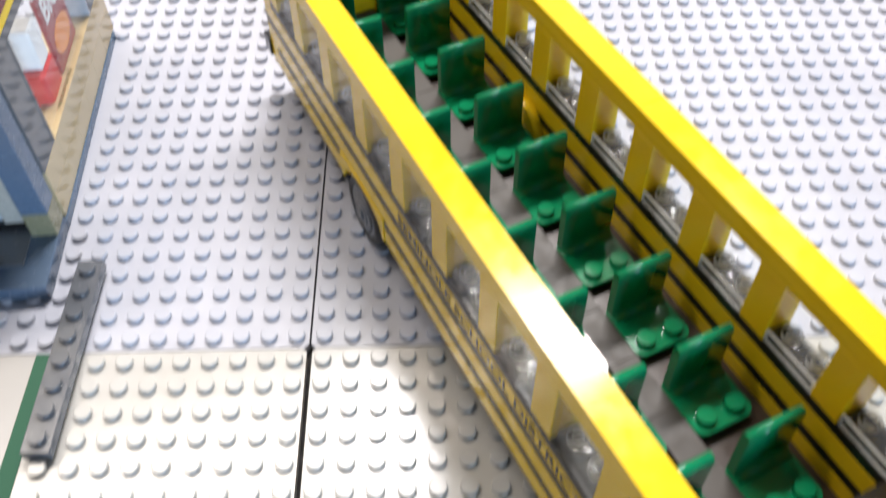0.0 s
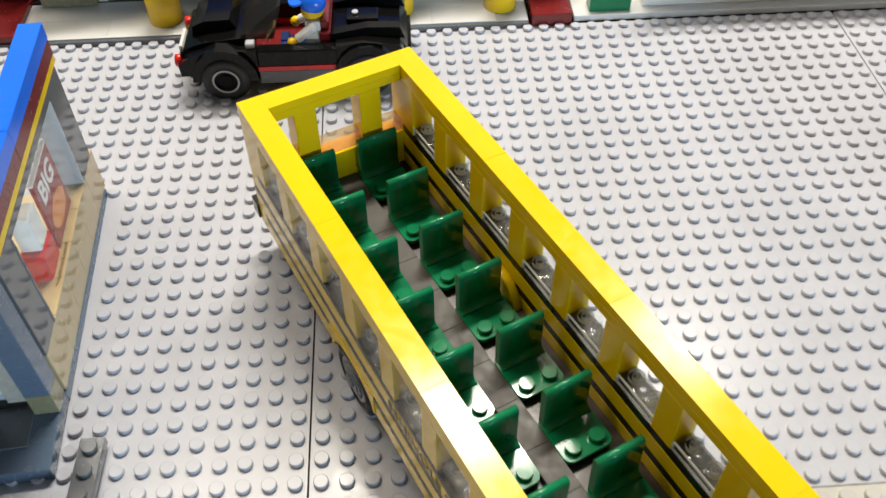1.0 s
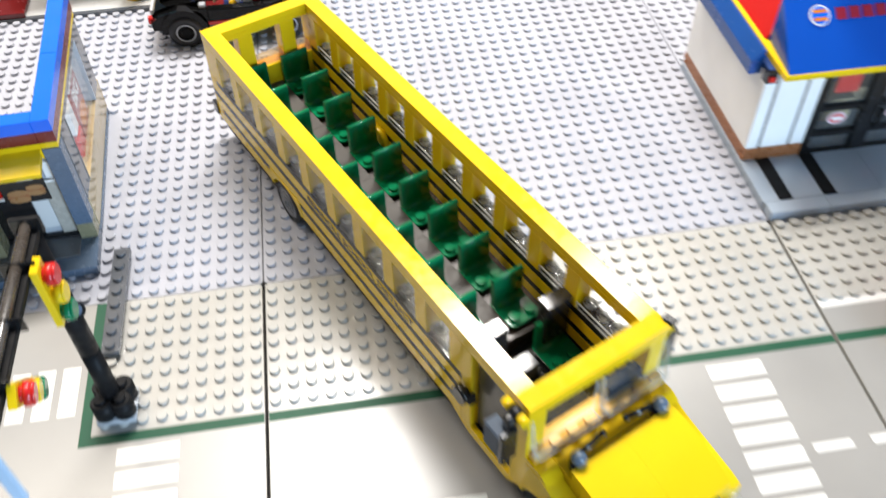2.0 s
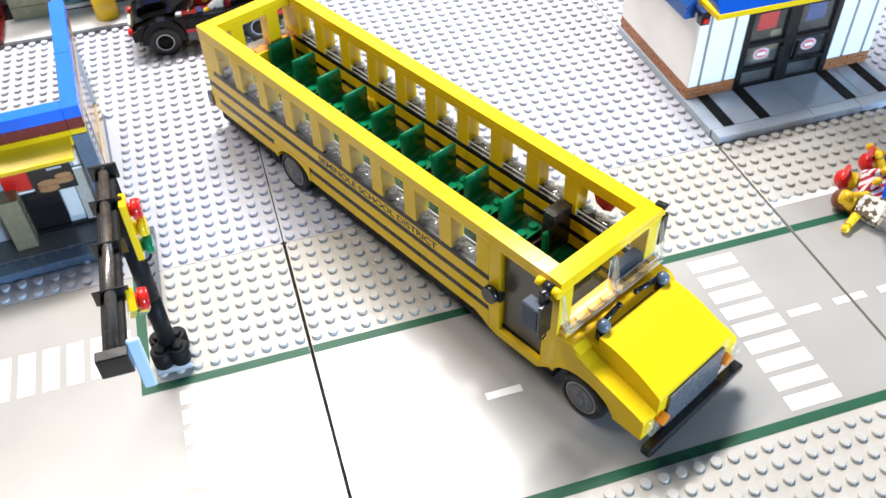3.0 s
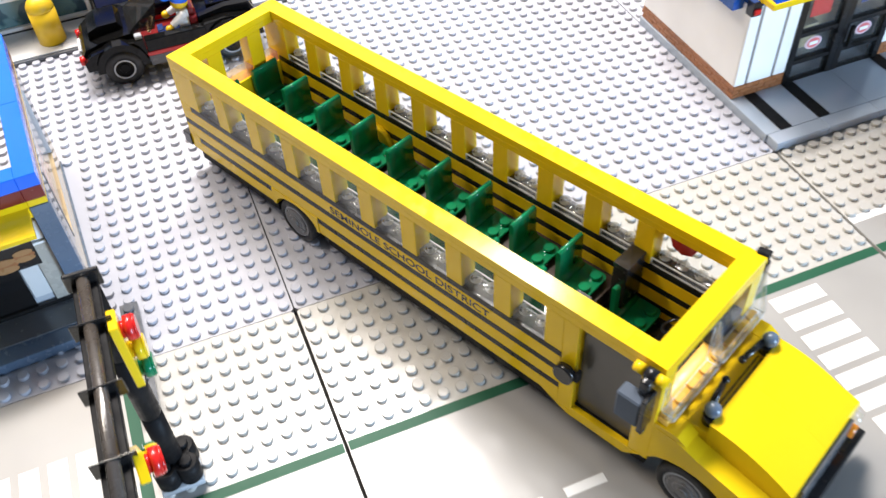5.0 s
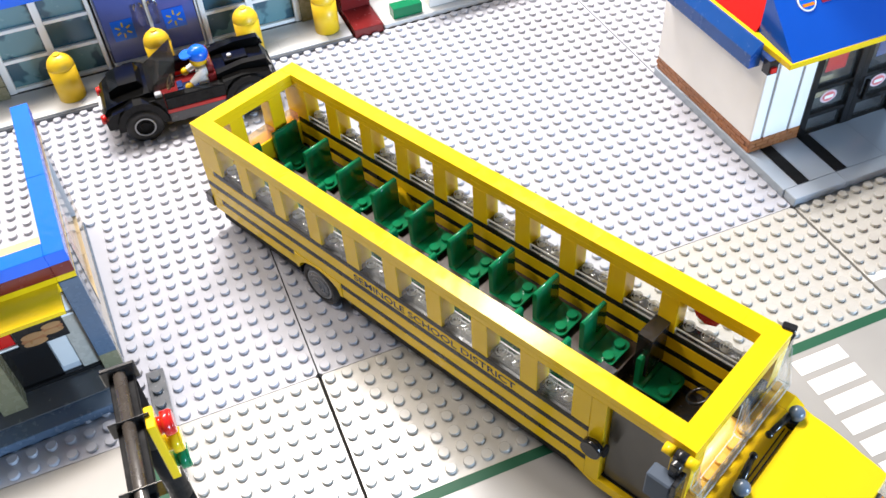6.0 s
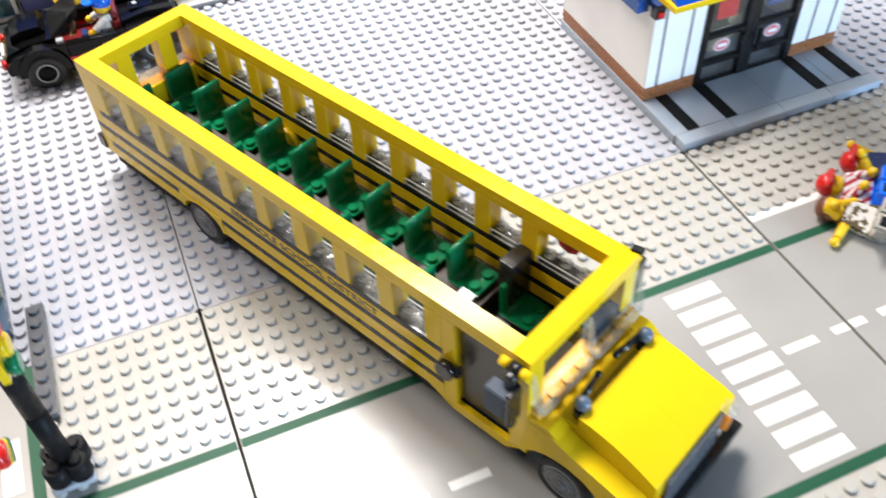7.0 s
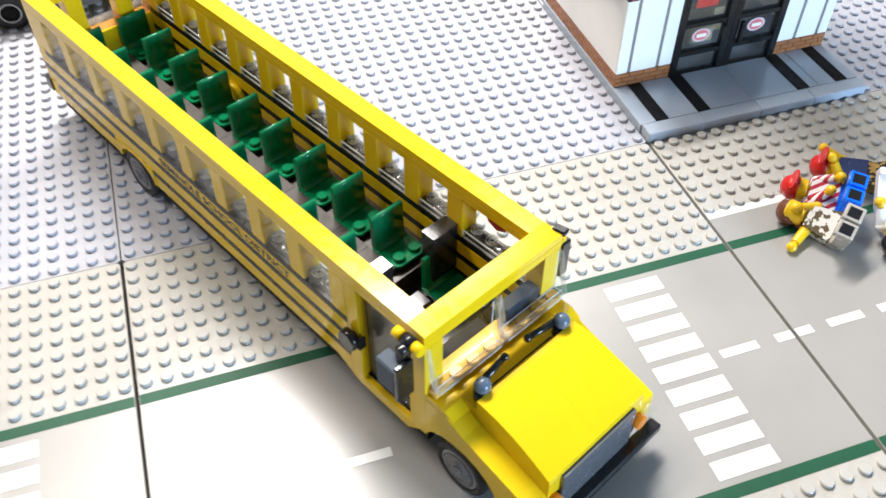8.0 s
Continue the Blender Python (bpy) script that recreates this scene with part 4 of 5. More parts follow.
p = part("window_pane", block(-0.32 * ST, -0.17 * ST, 8.15 * ST, 16.3 * ST, WALLZ0, 0.0608, 0), SHOPPANE, win, "clear shop window")
p.visible_shadow = False
part("inner_floor", block(-16 * ST, -1.0 * ST, 6 * ST, 18.4 * ST, PL, PL + 0.001), TAN, house)
post = part("poster_board", block(-0.62 * ST, -0.44 * ST, 12.2 * ST, 15.15 * ST, 0.0226, 0.0515, 0.0002), POSTERRED, house, "dark red burger poster board")
bm = B()
cyl(bm, Matrix.Translation((-0.43 * ST, 13.7 * ST, 0.0310)) @ Matrix.Rotation(radians(90), 4, "Y") @ Matrix.Diagonal((0.75, 1.3, 1, 1)), 0.0072, 0.0072, 0.0001, 22)
part("poster_food", bm, ORANGE, post, "orange burger picture")
part("poster_edge", block(-0.62 * ST, -0.42 * ST, 12.16 * ST, 15.2 * ST, 0.0515, 0.0521, 0), WHITE, post, "white top edge")
cu = bpy.data.curves.new("poster_word", "FONT")
cu.body, cu.size, cu.extrude, cu.offset = "BIG", 0.0115, 0.00005, 0.0003
src = new("poster_word_source", cu)
me = bpy.data.meshes.new_from_object(src.evaluated_get(bpy.context.evaluated_depsgraph_get()))
bpy.data.objects.remove(src)
me.materials.clear()
me.materials.append(WHITE)
ob = new("poster_word", me)
ob.parent = post
ob.matrix_basis = Matrix.Translation((-0.42 * ST, 12.5 * ST, 0.0405)) @ Matrix.Rotation(radians(90), 4, "Z") @ Matrix.Rotation(radians(90), 4, "X")
part("counter", block(-1.5 * ST, -0.45 * ST, 10.3 * ST, 12.1 * ST, PL + 0.001, 0.0335, 0.0012), RED, house, "red counter")
part("paper_box", block(-1.35 * ST, -0.5 * ST, 10.7 * ST, 11.9 * ST, 0.0335, 0.0480, 0.0006), WHITE, house, "white paper box")
# parapet: yellow, dark red and blue layers
for z0, z1, mat, g in ((0.0640, 0.0672, YELLOW, 0.06), (0.0672, 0.0736, DRED, 0.03), (0.0736, 0.0800, BLUE, 0.0)):
    for k in range(2):
        part("parapet_beam", block(-1 * ST, -g * ST, (5 + 6.5 * k) * ST + 4e-5 + (g * ST if k == 0 else 0), (11.5 + 7.3 * k) * ST - 4e-5, z0, z1), mat, house)
    for k in range(2):
        part("parapet_beam", block((-8 - 7 * k) * ST, (-1 - 7 * k) * ST - 4e-5, (5 + g) * ST, 6 * ST, z0, z1), mat, house)
part("roof_tile", block(-5.5 * ST, -1.05 * ST, 6.05 * ST, 7 * ST, 0.0672, 0.0704), WHITE, house, "white roof tile")
# front: corner pillar, yellow awning, recessed serving window
part("corner_pillar", block(-1 * ST, 0, 5 * ST, 6 * ST, 0.0154, 0.0640), SLATE, house, "slate blue corner pillar")
part("pillar_foot", block(-1 * ST, 0, 5 * ST, 6 * ST, 0.0058, 0.0154), OLIVE, house, "olive tan pillar foot")
part("awning_band", block(-13 * ST, -1.02 * ST, 5.0 * ST, 5.9 * ST, 0.0590, 0.0640), YELLOW, house)
bm = B()
prism(bm, [(3.5 * ST, 0.0580), (3.5 * ST, 0.0600), (5.0 * ST, 0.0639), (5.0 * ST, 0.0605)], -13 * ST, -1.1 * ST)
bm.transform(Matrix(((0, 1, 0, 0), (1, 0, 0, 0), (0, 0, 1, 0), (0, 0, 0, 1))))
bmesh.ops.recalc_face_normals(bm, faces=bm.faces)
part("yellow_awning", bm, YELLOW, house, "yellow sloped awning")
part("recess_wall", block(-12 * ST, -1.02 * ST, 5.65 * ST, 6.2 * ST, 0.0066, 0.0590), LGREY, house)
part("front_panel", block(-6 * ST, -3.05 * ST, 5.5 * ST, 5.64 * ST, 0.0090, 0.0330, 0.0002), GLOSSBLACK, house, "glossy black front panel")
part("front_panel", block(-2.0 * ST, -1.04 * ST, 5.45 * ST, 5.64 * ST, 0.0070, 0.0420, 0.0002), BEIGE, house, "grey-brown front panel")
part("front_panel", block(-3.0 * ST, -2.05 * ST, 5.55 * ST, 5.64 * ST, 0.0125, 0.0345, 0.0002), PALEGREY, house)
part("serving_sill", block(-6 * ST, -1.02 * ST, 5.35 * ST, 5.64 * ST, 0.0066, 0.0088, 0.0003), GLOSSBLACK, house, "glossy black serving sill")
part("white_bar", block(-2.0 * ST, -1.1 * ST, 5.42 * ST, 5.6 * ST, 0.0420, 0.0432, 0.0002), WHITE, house)
part("white_bar", block(-6.0 * ST, -3.6 * ST, 5.42 * ST, 5.6 * ST, 0.0345, 0.0357, 0.0002), WHITE, house)
part("white_panel", block(-1.6 * ST, -1.1 * ST, 5.5 * ST, 5.64 * ST, 0.0440, 0.0540, 0.0002), WHITE, house)
part("red_panel", block(-6.0 * ST, -4.4 * ST, 5.5 * ST, 5.64 * ST, 0.0360, 0.0540, 0.0002), RED, house)
menu = part("menu_poster", block(-4.3 * ST, -1.75 * ST, 5.38 * ST, 5.44 * ST, 0.0320, 0.0535, 0), BLACK, house, "black menu poster with a burger")
for x, z, k in ((-3.45, 0.0362, 1.0), (-2.40, 0.0390, 0.85)):
    for dz, w, mat, nm in ((0.0, 0.0046, BROWN, "brown burger patty"), (0.0022, 0.0042, BUN, "tan bun top"), (-0.0020, 0.0043, BUN, "tan bun base")):
        bm = cyl(B(), Matrix.Translation((x * ST, (5.375 - 0.01 * (nm != "brown burger patty")) * ST, z + dz * k)) @ Matrix.Rotation(radians(90), 4, "X") @ Matrix.Diagonal((1.15, 0.42, 1, 1)), w * k, w * k, 0.00015, 20)
        part("poster_burger", bm, mat, menu, nm)
bm = B()
for k in range(3):
    box(bm, -3.2 * ST, (-2.3 - 0.2 * k) * ST, 5.34 * ST, 5.36 * ST, 0.0455 + 0.0024 * k, 0.0468 + 0.0024 * k, 0)
part("poster_bars", bm, LGREY, menu)
part("left_pillar", block(-6.6 * ST, -5.3 * ST, 4.3 * ST, 5.6 * ST, 0.0066, 0.0380), OLIVE, house)

strip = thing("grey_plate", Matrix.Translation((-9 * ST, -4.2 * ST, 0.0017)), "dark grey one-by-eight studded plate lying on the baseplate", "plate")
bm = block(1e-4, ST - 1e-4, 0, 8 * ST, 0, PL)
part("body", bm, DGREY, strip)
for k in range(8):
    bm = B()
    stud(bm, 0.5 * ST, (k + .5) * ST, PL)
    part("stud", bm, DGREY, strip, "", True)

# ---- traffic-light mast ----
mast = thing("traffic_mast", Matrix.Translation((-7.75 * ST, -7.75 * ST, 0.0017)), "black toy mast with overhanging arm and traffic lights", "traffic light")
bm = block(-1 * ST, 1 * ST, -1 * ST, 1 * ST, 0, PL)
part("base_plate", bm, LGREY, mast, "light grey base plate", True)
foot = part("foot", cyl(B(), Matrix.Translation((0, 0, PL)), 0.0064, 0.0060, 0.0094, 18), MATTBLACK, mast, "black four-lobed foot", True)
for a in range(4):
    ang = math.pi / 2 * a + math.pi / 4
    cx, cy = 0.0056 * math.cos(ang), 0.0056 * math.sin(ang)
    bm = cyl(B(), Matrix.Translation((cx, cy, PL + 1e-5)), 0.0045, 0.0045, 0.0086, 18)
    cyl(bm, Matrix.Translation((cx, cy, PL + 0.0086)), 0.0045, 0.0040, 0.0008, 18)
    stud(bm, cx, cy, PL + 0.0094)
    part("lobe", bm, MATTBLACK, foot, "", True)
for z0, z1 in ((0.0132, 0.0420), (0.0420, 0.0760), (0.0760, 0.1072)):
    bm = B()
    cyl(bm, Matrix.Translation((0, 0, z0)), 0.0037, 0.0037, 0.0006, 16)
    cyl(bm, Matrix.Translation((0, 0, z0 + 0.0006)), 0.0039, 0.0039, z1 - z0 - 0.0006, 20)
    part("pole_section", bm, MATTBLACK, mast, "", True)
bm = B()
cyl(bm, Matrix.Translation((0.0032, -0.002, 0.0690)) @ Matrix.Rotation(radians(40), 4, "Y") @ Matrix.Rotation(radians(35), 4, "X"), 0.0034, 0.0034, 0.0020, 18)
pin = part("pin_hole", bm, BLACK, mast, "", True)
bm = B()
cyl(bm, Matrix.Translation((0.0032, -0.002, 0.0690)) @ Matrix.Rotation(radians(40), 4, "Y") @ Matrix.Rotation(radians(35), 4, "X") @ Matrix.Translation((0, 0, 0.0020)), 0.0022, 0.0020, 0.0003, 18)
part("pin_cap", bm, SLATE, pin, "slate blue pin", True)
# arm: a flat black bar with a glossy rod along its top
ARMZ = 0.1085
part("arm_bar", block(-0.0037, 0.0037, -11.3 * ST, 0.1 * ST, ARMZ - 0.0014, ARMZ + 0.0012, 0.0003), MATTBLACK, mast, "flat black arm bar")
k = 24
rings = [[(0.0019 * math.cos(2 * math.pi * i / k), y * ST, ARMZ + 0.0028 + 0.0019 * math.sin(2 * math.pi * i / k)) for i in range(k)] for y in (0.1, -11.3)]
bm = B()
rings = [[bm.verts.new(v) for v in g] for g in rings]
for i in range(k):
    bm.faces.new((rings[0][i], rings[0][(i + 1) % k], rings[1][(i + 1) % k], rings[1][i]))
bm.faces.new(rings[0][::-1])
bm.faces.new(rings[1])
bmesh.ops.recalc_face_normals(bm, faces=bm.faces)
part("arm_rod", bm, ARMBLACK, mast, "glossy bronze-black rod", True)
part("arm_end", block(-0.0050, 0.0050, -11.85 * ST, -11.3 * ST, ARMZ - 0.0030, ARMZ + 0.0056, 0.0004), TILEBLACK, mast, "black end block")
part("arm_end", block(-0.0052, 0.0052, 0.1 * ST, 0.32 * ST, ARMZ - 0.0012, ARMZ + 0.0058, 0.0004), TILEBLACK, mast, "black end plate")
for y in (-2.2, -5.1, -8.0):
    part("arm_clip", block(-0.0054, 0.0062, y * ST - 0.0006, y * ST, ARMZ - 0.0016, ARMZ + 0.0050, 0.0002), TILEBLACK, mast, "thin black cross plate")
for y, z, swing in ((-2.31, 0.1113, Matrix.Identity(4)), (-8.34, 0.1090, Matrix.Rotation(radians(40), 4, "X") @ Matrix.Rotation(radians(10), 4, "Y"))):
    hang = Matrix.Translation((0.0046, y * ST, z)) @ swing

    def hung(bm):
        bm.transform(hang)
        return bm
    head = part("light_head", hung(block(0, 0.0026, -0.5 * ST, 0.5 * ST, -0.0268, 0.0008, 0.0003)), YELLOW, mast, "yellow traffic-light head")
    for z, mat, nm in ((-0.0045, RED, "red"), (-0.0135, YELLOW, "yellow"), (-0.0225, GREEN, "green")):
        bm = B()
        cyl(bm, Matrix.Translation((0.0026, 0, z)) @ Matrix.Rotation(radians(90), 4, "Y"), 0.0026, 0.0026, 0.0012, 16)
        cyl(bm, Matrix.Translation((0.0038, 0, z)) @ Matrix.Rotation(radians(90), 4, "Y"), 0.0039, 0.0039, 0.0024, 20)
        cyl(bm, Matrix.Translation((0.0062, 0, z)) @ Matrix.Rotation(radians(90), 4, "Y"), 0.0039, 0.0034, 0.0008, 20)
        part("signal_lamp", hung(bm), mat, head, "round %s signal lamp" % nm, True)
part("street_sign", block(0.0046, 0.0086, -11.35 * ST, -11.1 * ST, 0.0920, 0.1150, 0.0004), SKYBLUE, mast, "pale blue hanging plate")


# ---- pavement and store front ----
walk_top = 0.0032
solid("pavement", block(-34 * ST, 12.6 * ST, 32 * ST, 37 * ST, 0.0001, walk_top - 0.0003), LGREY, "light grey tiled pavement", "pavement", "structure")
pave = bpy.data.objects["pavement"]
bm = block(3e-5, 4 * ST - 3e-5, 3e-5, 2 * ST - 3e-5, 0, 0.0003, 0.0001)
tile_mesh = mesh_of("tile", bm, PALEGREY)
for i in range(-8, 3):
    for j in range(2):
        t = new("tile", tile_mesh)
        t.parent = pave
        t.matrix_basis = Matrix.Translation(((4 * i + (0.6 if j == 0 else 2.6) - 2) * ST, (32 + 2 * j) * ST, walk_top - 0.0003))
solid("kerb", block(-34 * ST, 12.6 * ST, 31.72 * ST, 32 * ST, 0.0001, 0.0026, 0.0002), DGREY, "dark grey kerb edge of the pavement", "kerb", "structure")

store = thing("big_store", Matrix.Translation((0, 36 * ST, 0)), "toy-brick store front, blue doors and teal glass in white frames", "building")
part("back_wall", block(-34 * ST, 34 * ST, 3 * ST, 4 * ST, 0.0001, 0.062), LGREY, store)
part("store_floor", block(-34 * ST, 13 * ST, 0, 3 * ST, 0.0001, walk_top), BLACK, store)


def shop_window(x0, x1, name):
    w = part(name, block(x0 * ST, x1 * ST, 0.55 * ST, 0.75 * ST, 0.0050, 0.0600, 0), TEAL, store, "dark teal glass with painted reflections in a white frame")
    n = 2
    for k in range(n + 1):
        x = x0 + (x1 - x0) * k / n
        part("mullion", block((x - 0.28) * ST, (x + 0.28) * ST, 0.1 * ST, 0.54 * ST, walk_top, 0.0600, 0.0003), WHITE, w)
    for z in (0.0045, 0.0245, 0.0445):
        part("frame_bar", block(x0 * ST, x1 * ST, 0.2 * ST, 0.54 * ST, z - 0.0012, z + 0.0012, 0.0003), WHITE, w)


shop_window(-14.3, -6.6, "store_window")
shop_window(1.5, 9.2, "store_window")
part("tan_wall", block(-18 * ST, -14.6 * ST, -0.3 * ST, 1.4 * ST, walk_top, 0.0700), OLIVE, store, "olive tan brick wall")
for k in range(5):
    part("tan_course", block(-18 * ST, -14.55 * ST, -0.4 * ST, -0.3 * ST, walk_top + 0.0002 + BR * k, walk_top + BR * (k + 1) - 0.0003), OLIVE, store)
for a, b in ((-6.2, -2.65), (-2.45, 1.1)):
    d = part("store_door", block(a * ST, b * ST, 0.3 * ST, 0.7 * ST, walk_top, 0.0560, 0.0003), STOREBLUE, store, "blue tinted store door")
    x = a + (0.6 if a < -4 else 0.9)
    part("door_badge", block(x * ST, (x + 1.7) * ST, 0.22 * ST, 0.29 * ST, 0.0205, 0.0345, 0), BLUE, d, "blue square badge")
    bm = B()
    for i in range(6):
        m = Matrix.Translation(((x + 0.85) * ST, 0.2 * ST, 0.0275)) @ Matrix.Rotation(math.pi / 3 * i, 4, "Y")
        vs = bmesh.ops.create_cube(bm, size=1, matrix=m @ Matrix.Translation((0, 0, 0.0038)) @ Matrix.Diagonal((0.0010, 0.0003, 0.0030, 1)))
    part("badge_rays", bm, YELLOW, d, "yellow rays")
    bm = B()
    cyl(bm, Matrix.Translation((((b - 0.5) if a < -4 else (a + 0.4)) * ST, -0.05 * ST, 0.0290)), 0.0030, 0.0030, 0.0140, 14)
    part("door_handle", bm, GLASS, d, "clear round handle", True)
for x in (-6.45, -2.55, 1.25):
    part("door_post", block((x - 0.13) * ST, (x + 0.13) * ST, 0.1 * ST, 0.72 * ST, walk_top, 0.0600, 0.0002), WHITE, store)
part("threshold", block(-6.3 * ST, 1.1 * ST, -0.15 * ST, 0.28 * ST, walk_top, 0.0062, 0.0003), PALEGREY, store, "pale grey door threshold")
part("lintel", block(-14.6 * ST, 12 * ST, 0, 1 * ST, 0.0600, 0.0680), BLUE, store, "blue fascia")
part("tan_post", block(9.4 * ST, 11.4 * ST, -0.2 * ST, 1 * ST, walk_top, 0.0600), OLIVE, store, "olive tan post")

# neighbours beyond the pavement
nb = thing("dark_red_building", Matrix.Translation((12.8 * ST, 32 * ST, 0)), "edge of a dark red toy-brick building", "building")
part("base", block(0, 2.5 * ST, -0.2 * ST, 5 * ST, 0.0001, 0.0066, 0.0003), DRED, nb)
part("wall", block(0, 2.5 * ST, 3.2 * ST, 5 * ST, 0.0066, 0.0500), DRED, nb)
nb = thing("dark_red_building", Matrix.Translation((-21.1 * ST, 32 * ST, 0)), "dark red toy-brick step and wall beside the pavement", "building")
part("base", block(0, 2.35 * ST, -0.1 * ST, 5 * ST, 0.0001, 0.0062, 0.0003), DRED, nb)
part("wall", block(0, 2.35 * ST, 4.2 * ST, 5 * ST, 0.0062, 0.0500), DRED, nb)
nb = thing("green_building", Matrix.Translation((15.5 * ST, 32 * ST, 0)), "grey step and green toy-brick building front", "building")
part("base", block(0, 32 * ST, 0.1 * ST, 5 * ST, 0.0001, 0.0034, 0.0003), PALEGREY, nb)
part("green_block", block(1.0 * ST, 3.6 * ST, 0.5 * ST, 1.6 * ST, 0.0034, 0.0110), GREEN, nb)
part("white_wall", block(4.4 * ST, 30 * ST, 0.9 * ST, 2.4 * ST, 0.0034, 0.0450), WHITE, nb)

# ---- bollards ----
bm = B()
cyl(bm, Matrix.Identity(4), 0.0082, 0.0082, 0.0220, 28)
ballard = thing("bollard", Matrix.Translation((-9.95 * ST, 33.8 * ST, walk_top)), "yellow round toy-brick bollard with a domed top", "bollard", "store bollards")
part("column", bm, POSTYELLOW, ballard, "", True)
bm = B()
prof = [(0.0082 * math.cos(radians(a)), 0.0220 + 0.0082 * math.sin(radians(a))) for a in range(0, 81, 10)]
k = 28
rows = [[bm.verts.new((r * math.cos(2 * math.pi * i / k), r * math.sin(2 * math.pi * i / k), z)) for i in range(k)] for r, z in prof]
for a, b in zip(rows, rows[1:]):
    for i in range(k):
        bm.faces.new((a[i], a[(i + 1) % k], b[(i + 1) % k], b[i]))
bm.faces.new(rows[-1])
bm.faces.new(rows[0][::-1])
stud(bm, 0, 0, 0.0296, 0.0022, 0.0012)
part("dome", bm, POSTYELLOW, ballard, "", True)
for x in (-2.6, 4.5, 11.0):
    copy_thing(ballard, Matrix.Translation((x * ST, 33.8 * ST, walk_top)))


# ---- dolls: one plain mesh each ----
def frustum(bm, x0, x1, y, z0, z1, mat, dy=0.0):
    """A tapered block, wide below."""
    (a0, a1), (b0, b1) = x0, x1
    pts = [(a0, -y, z0), (a1, -y, z0), (a1, y, z0), (a0, y, z0), (b0, -y, z1), (b1, -y, z1), (b1, y, z1), (b0, y, z1)]
    v = [bm.verts.new(p) for p in pts]
    for f in ((3, 2, 1, 0), (4, 5, 6, 7), (0, 1, 5, 4), (1, 2, 6, 5), (2, 3, 7, 6), (3, 0, 4, 7)):
        bm.faces.new([v[i] for i in f]).material_index = mat


def doll(m, torso, legs, top, cap, label, bend=-76, sleeves=None, arms=((-0.2, -0.8, -0.5), (0.2, -0.8, -0.5))):
    """Seat at the origin, head up z, front to -y. Materials: torso, legs, skin, headgear, sleeves, black hole shade."""
    bm = bmesh.new()

    def add(op, mat):
        old = set(bm.faces)
        op()
        for f in set(bm.faces) - old:
            f.material_index = mat
    def join(other):
        me = bpy.data.meshes.new("leg")
        other.to_mesh(me)
        other.free()
        bm.from_mesh(me)
        bpy.data.meshes.remove(me)

    add(lambda: box(bm, -0.0077, 0.0077, -0.0030, 0.0030, 0.0, 0.0042, 0.0003), 1)
    frustum(bm, (-0.0076, 0.0076), (-0.0050, 0.0050), 0.0033, 0.0042, 0.0168, 0)
    for s in (-1, 1):
        hip = Matrix.Rotation(radians(bend), 4, "X")
        leg = bmesh.new()
        box(leg, s * 0.0041 - 0.0036, s * 0.0041 + 0.0036, -0.0030, 0.0030, -0.0160, 0.0018, 0.0003)
        box(leg, s * 0.0041 - 0.0036, s * 0.0041 + 0.0036, -0.0050, -0.0029, -0.0160, -0.0125, 0.0003)
        leg.transform(hip)
        add(lambda: join(leg), 1)
        # flat black pads paint the shade inside the sole and leg holes
        leg = bmesh.new()
        box(leg, s * 0.0041 - 0.0023, s * 0.0041 + 0.0023, -0.0036, 0.0016, -0.0162, -0.0159, 0)
        box(leg, s * 0.0041 - 0.0023, s * 0.0041 + 0.0023, 0.0029, 0.0032, -0.0128, -0.0072, 0)
        leg.transform(hip)
        add(lambda: join(leg), 5)
        reach = Vector(arms[0] if s < 0 else arms[1]).normalized()
        arm = Matrix.Translation((s * 0.0062, 0, 0.0148)) @ reach.to_track_quat("Z", "Y").to_matrix().to_4x4()
        add(lambda: ball(bm, arm, 0.0026, 12), 4)
        add(lambda: cyl(bm, arm, 0.0024, 0.0020, 0.0085, 12), 4)
        add(lambda: cyl(bm, arm @ Matrix.Translation((0, 0, 0.0085)), 0.0014, 0.0014, 0.0014, 10), 2)
        add(lambda: ball(bm, arm @ Matrix.Translation((0, 0, 0.0112)), 0.0024, 12), 2)
    add(lambda: cyl(bm, Matrix.Translation((0, 0, 0.0168)), 0.0028, 0.0028, 0.0010, 14), 2)
    add(lambda: cyl(bm, Matrix.Translation((0, 0, 0.0178)), 0.0044, 0.0050, 0.0012, 20), 2)
    add(lambda: cyl(bm, Matrix.Translation((0, 0, 0.0190)), 0.0050, 0.0050, 0.0062, 20), 2)
    add(lambda: cyl(bm, Matrix.Translation((0, 0, 0.0252)), 0.0050, 0.0040, 0.0012, 20), 2)
    if top == "cap":
        add(lambda: ball(bm, Matrix.Translation((0, 0.0006, 0.0238)) @ Matrix.Diagonal((1, 1.06, 0.95, 1)), 0.0057, 18), 3)
        add(lambda: cyl(bm, Matrix.Translation((0, -0.0060, 0.0246)) @ Matrix.Rotation(radians(12), 4, "X") @ Matrix.Diagonal((1, 0.8, 1, 1)), 0.0050, 0.0048, 0.0009, 18), 3)
    elif top == "round":
        add(lambda: ball(bm, Matrix.Translation((0, 0.0008, 0.0242)) @ Matrix.Diagonal((1.1, 1.1, 0.95, 1)), 0.0062, 18), 3)
    elif top == "hair":
        add(lambda: ball(bm, Matrix.Translation((0, 0.0018, 0.0240)) @ Matrix.Diagonal((1.12, 1, 1.05, 1)), 0.0058, 18), 3)
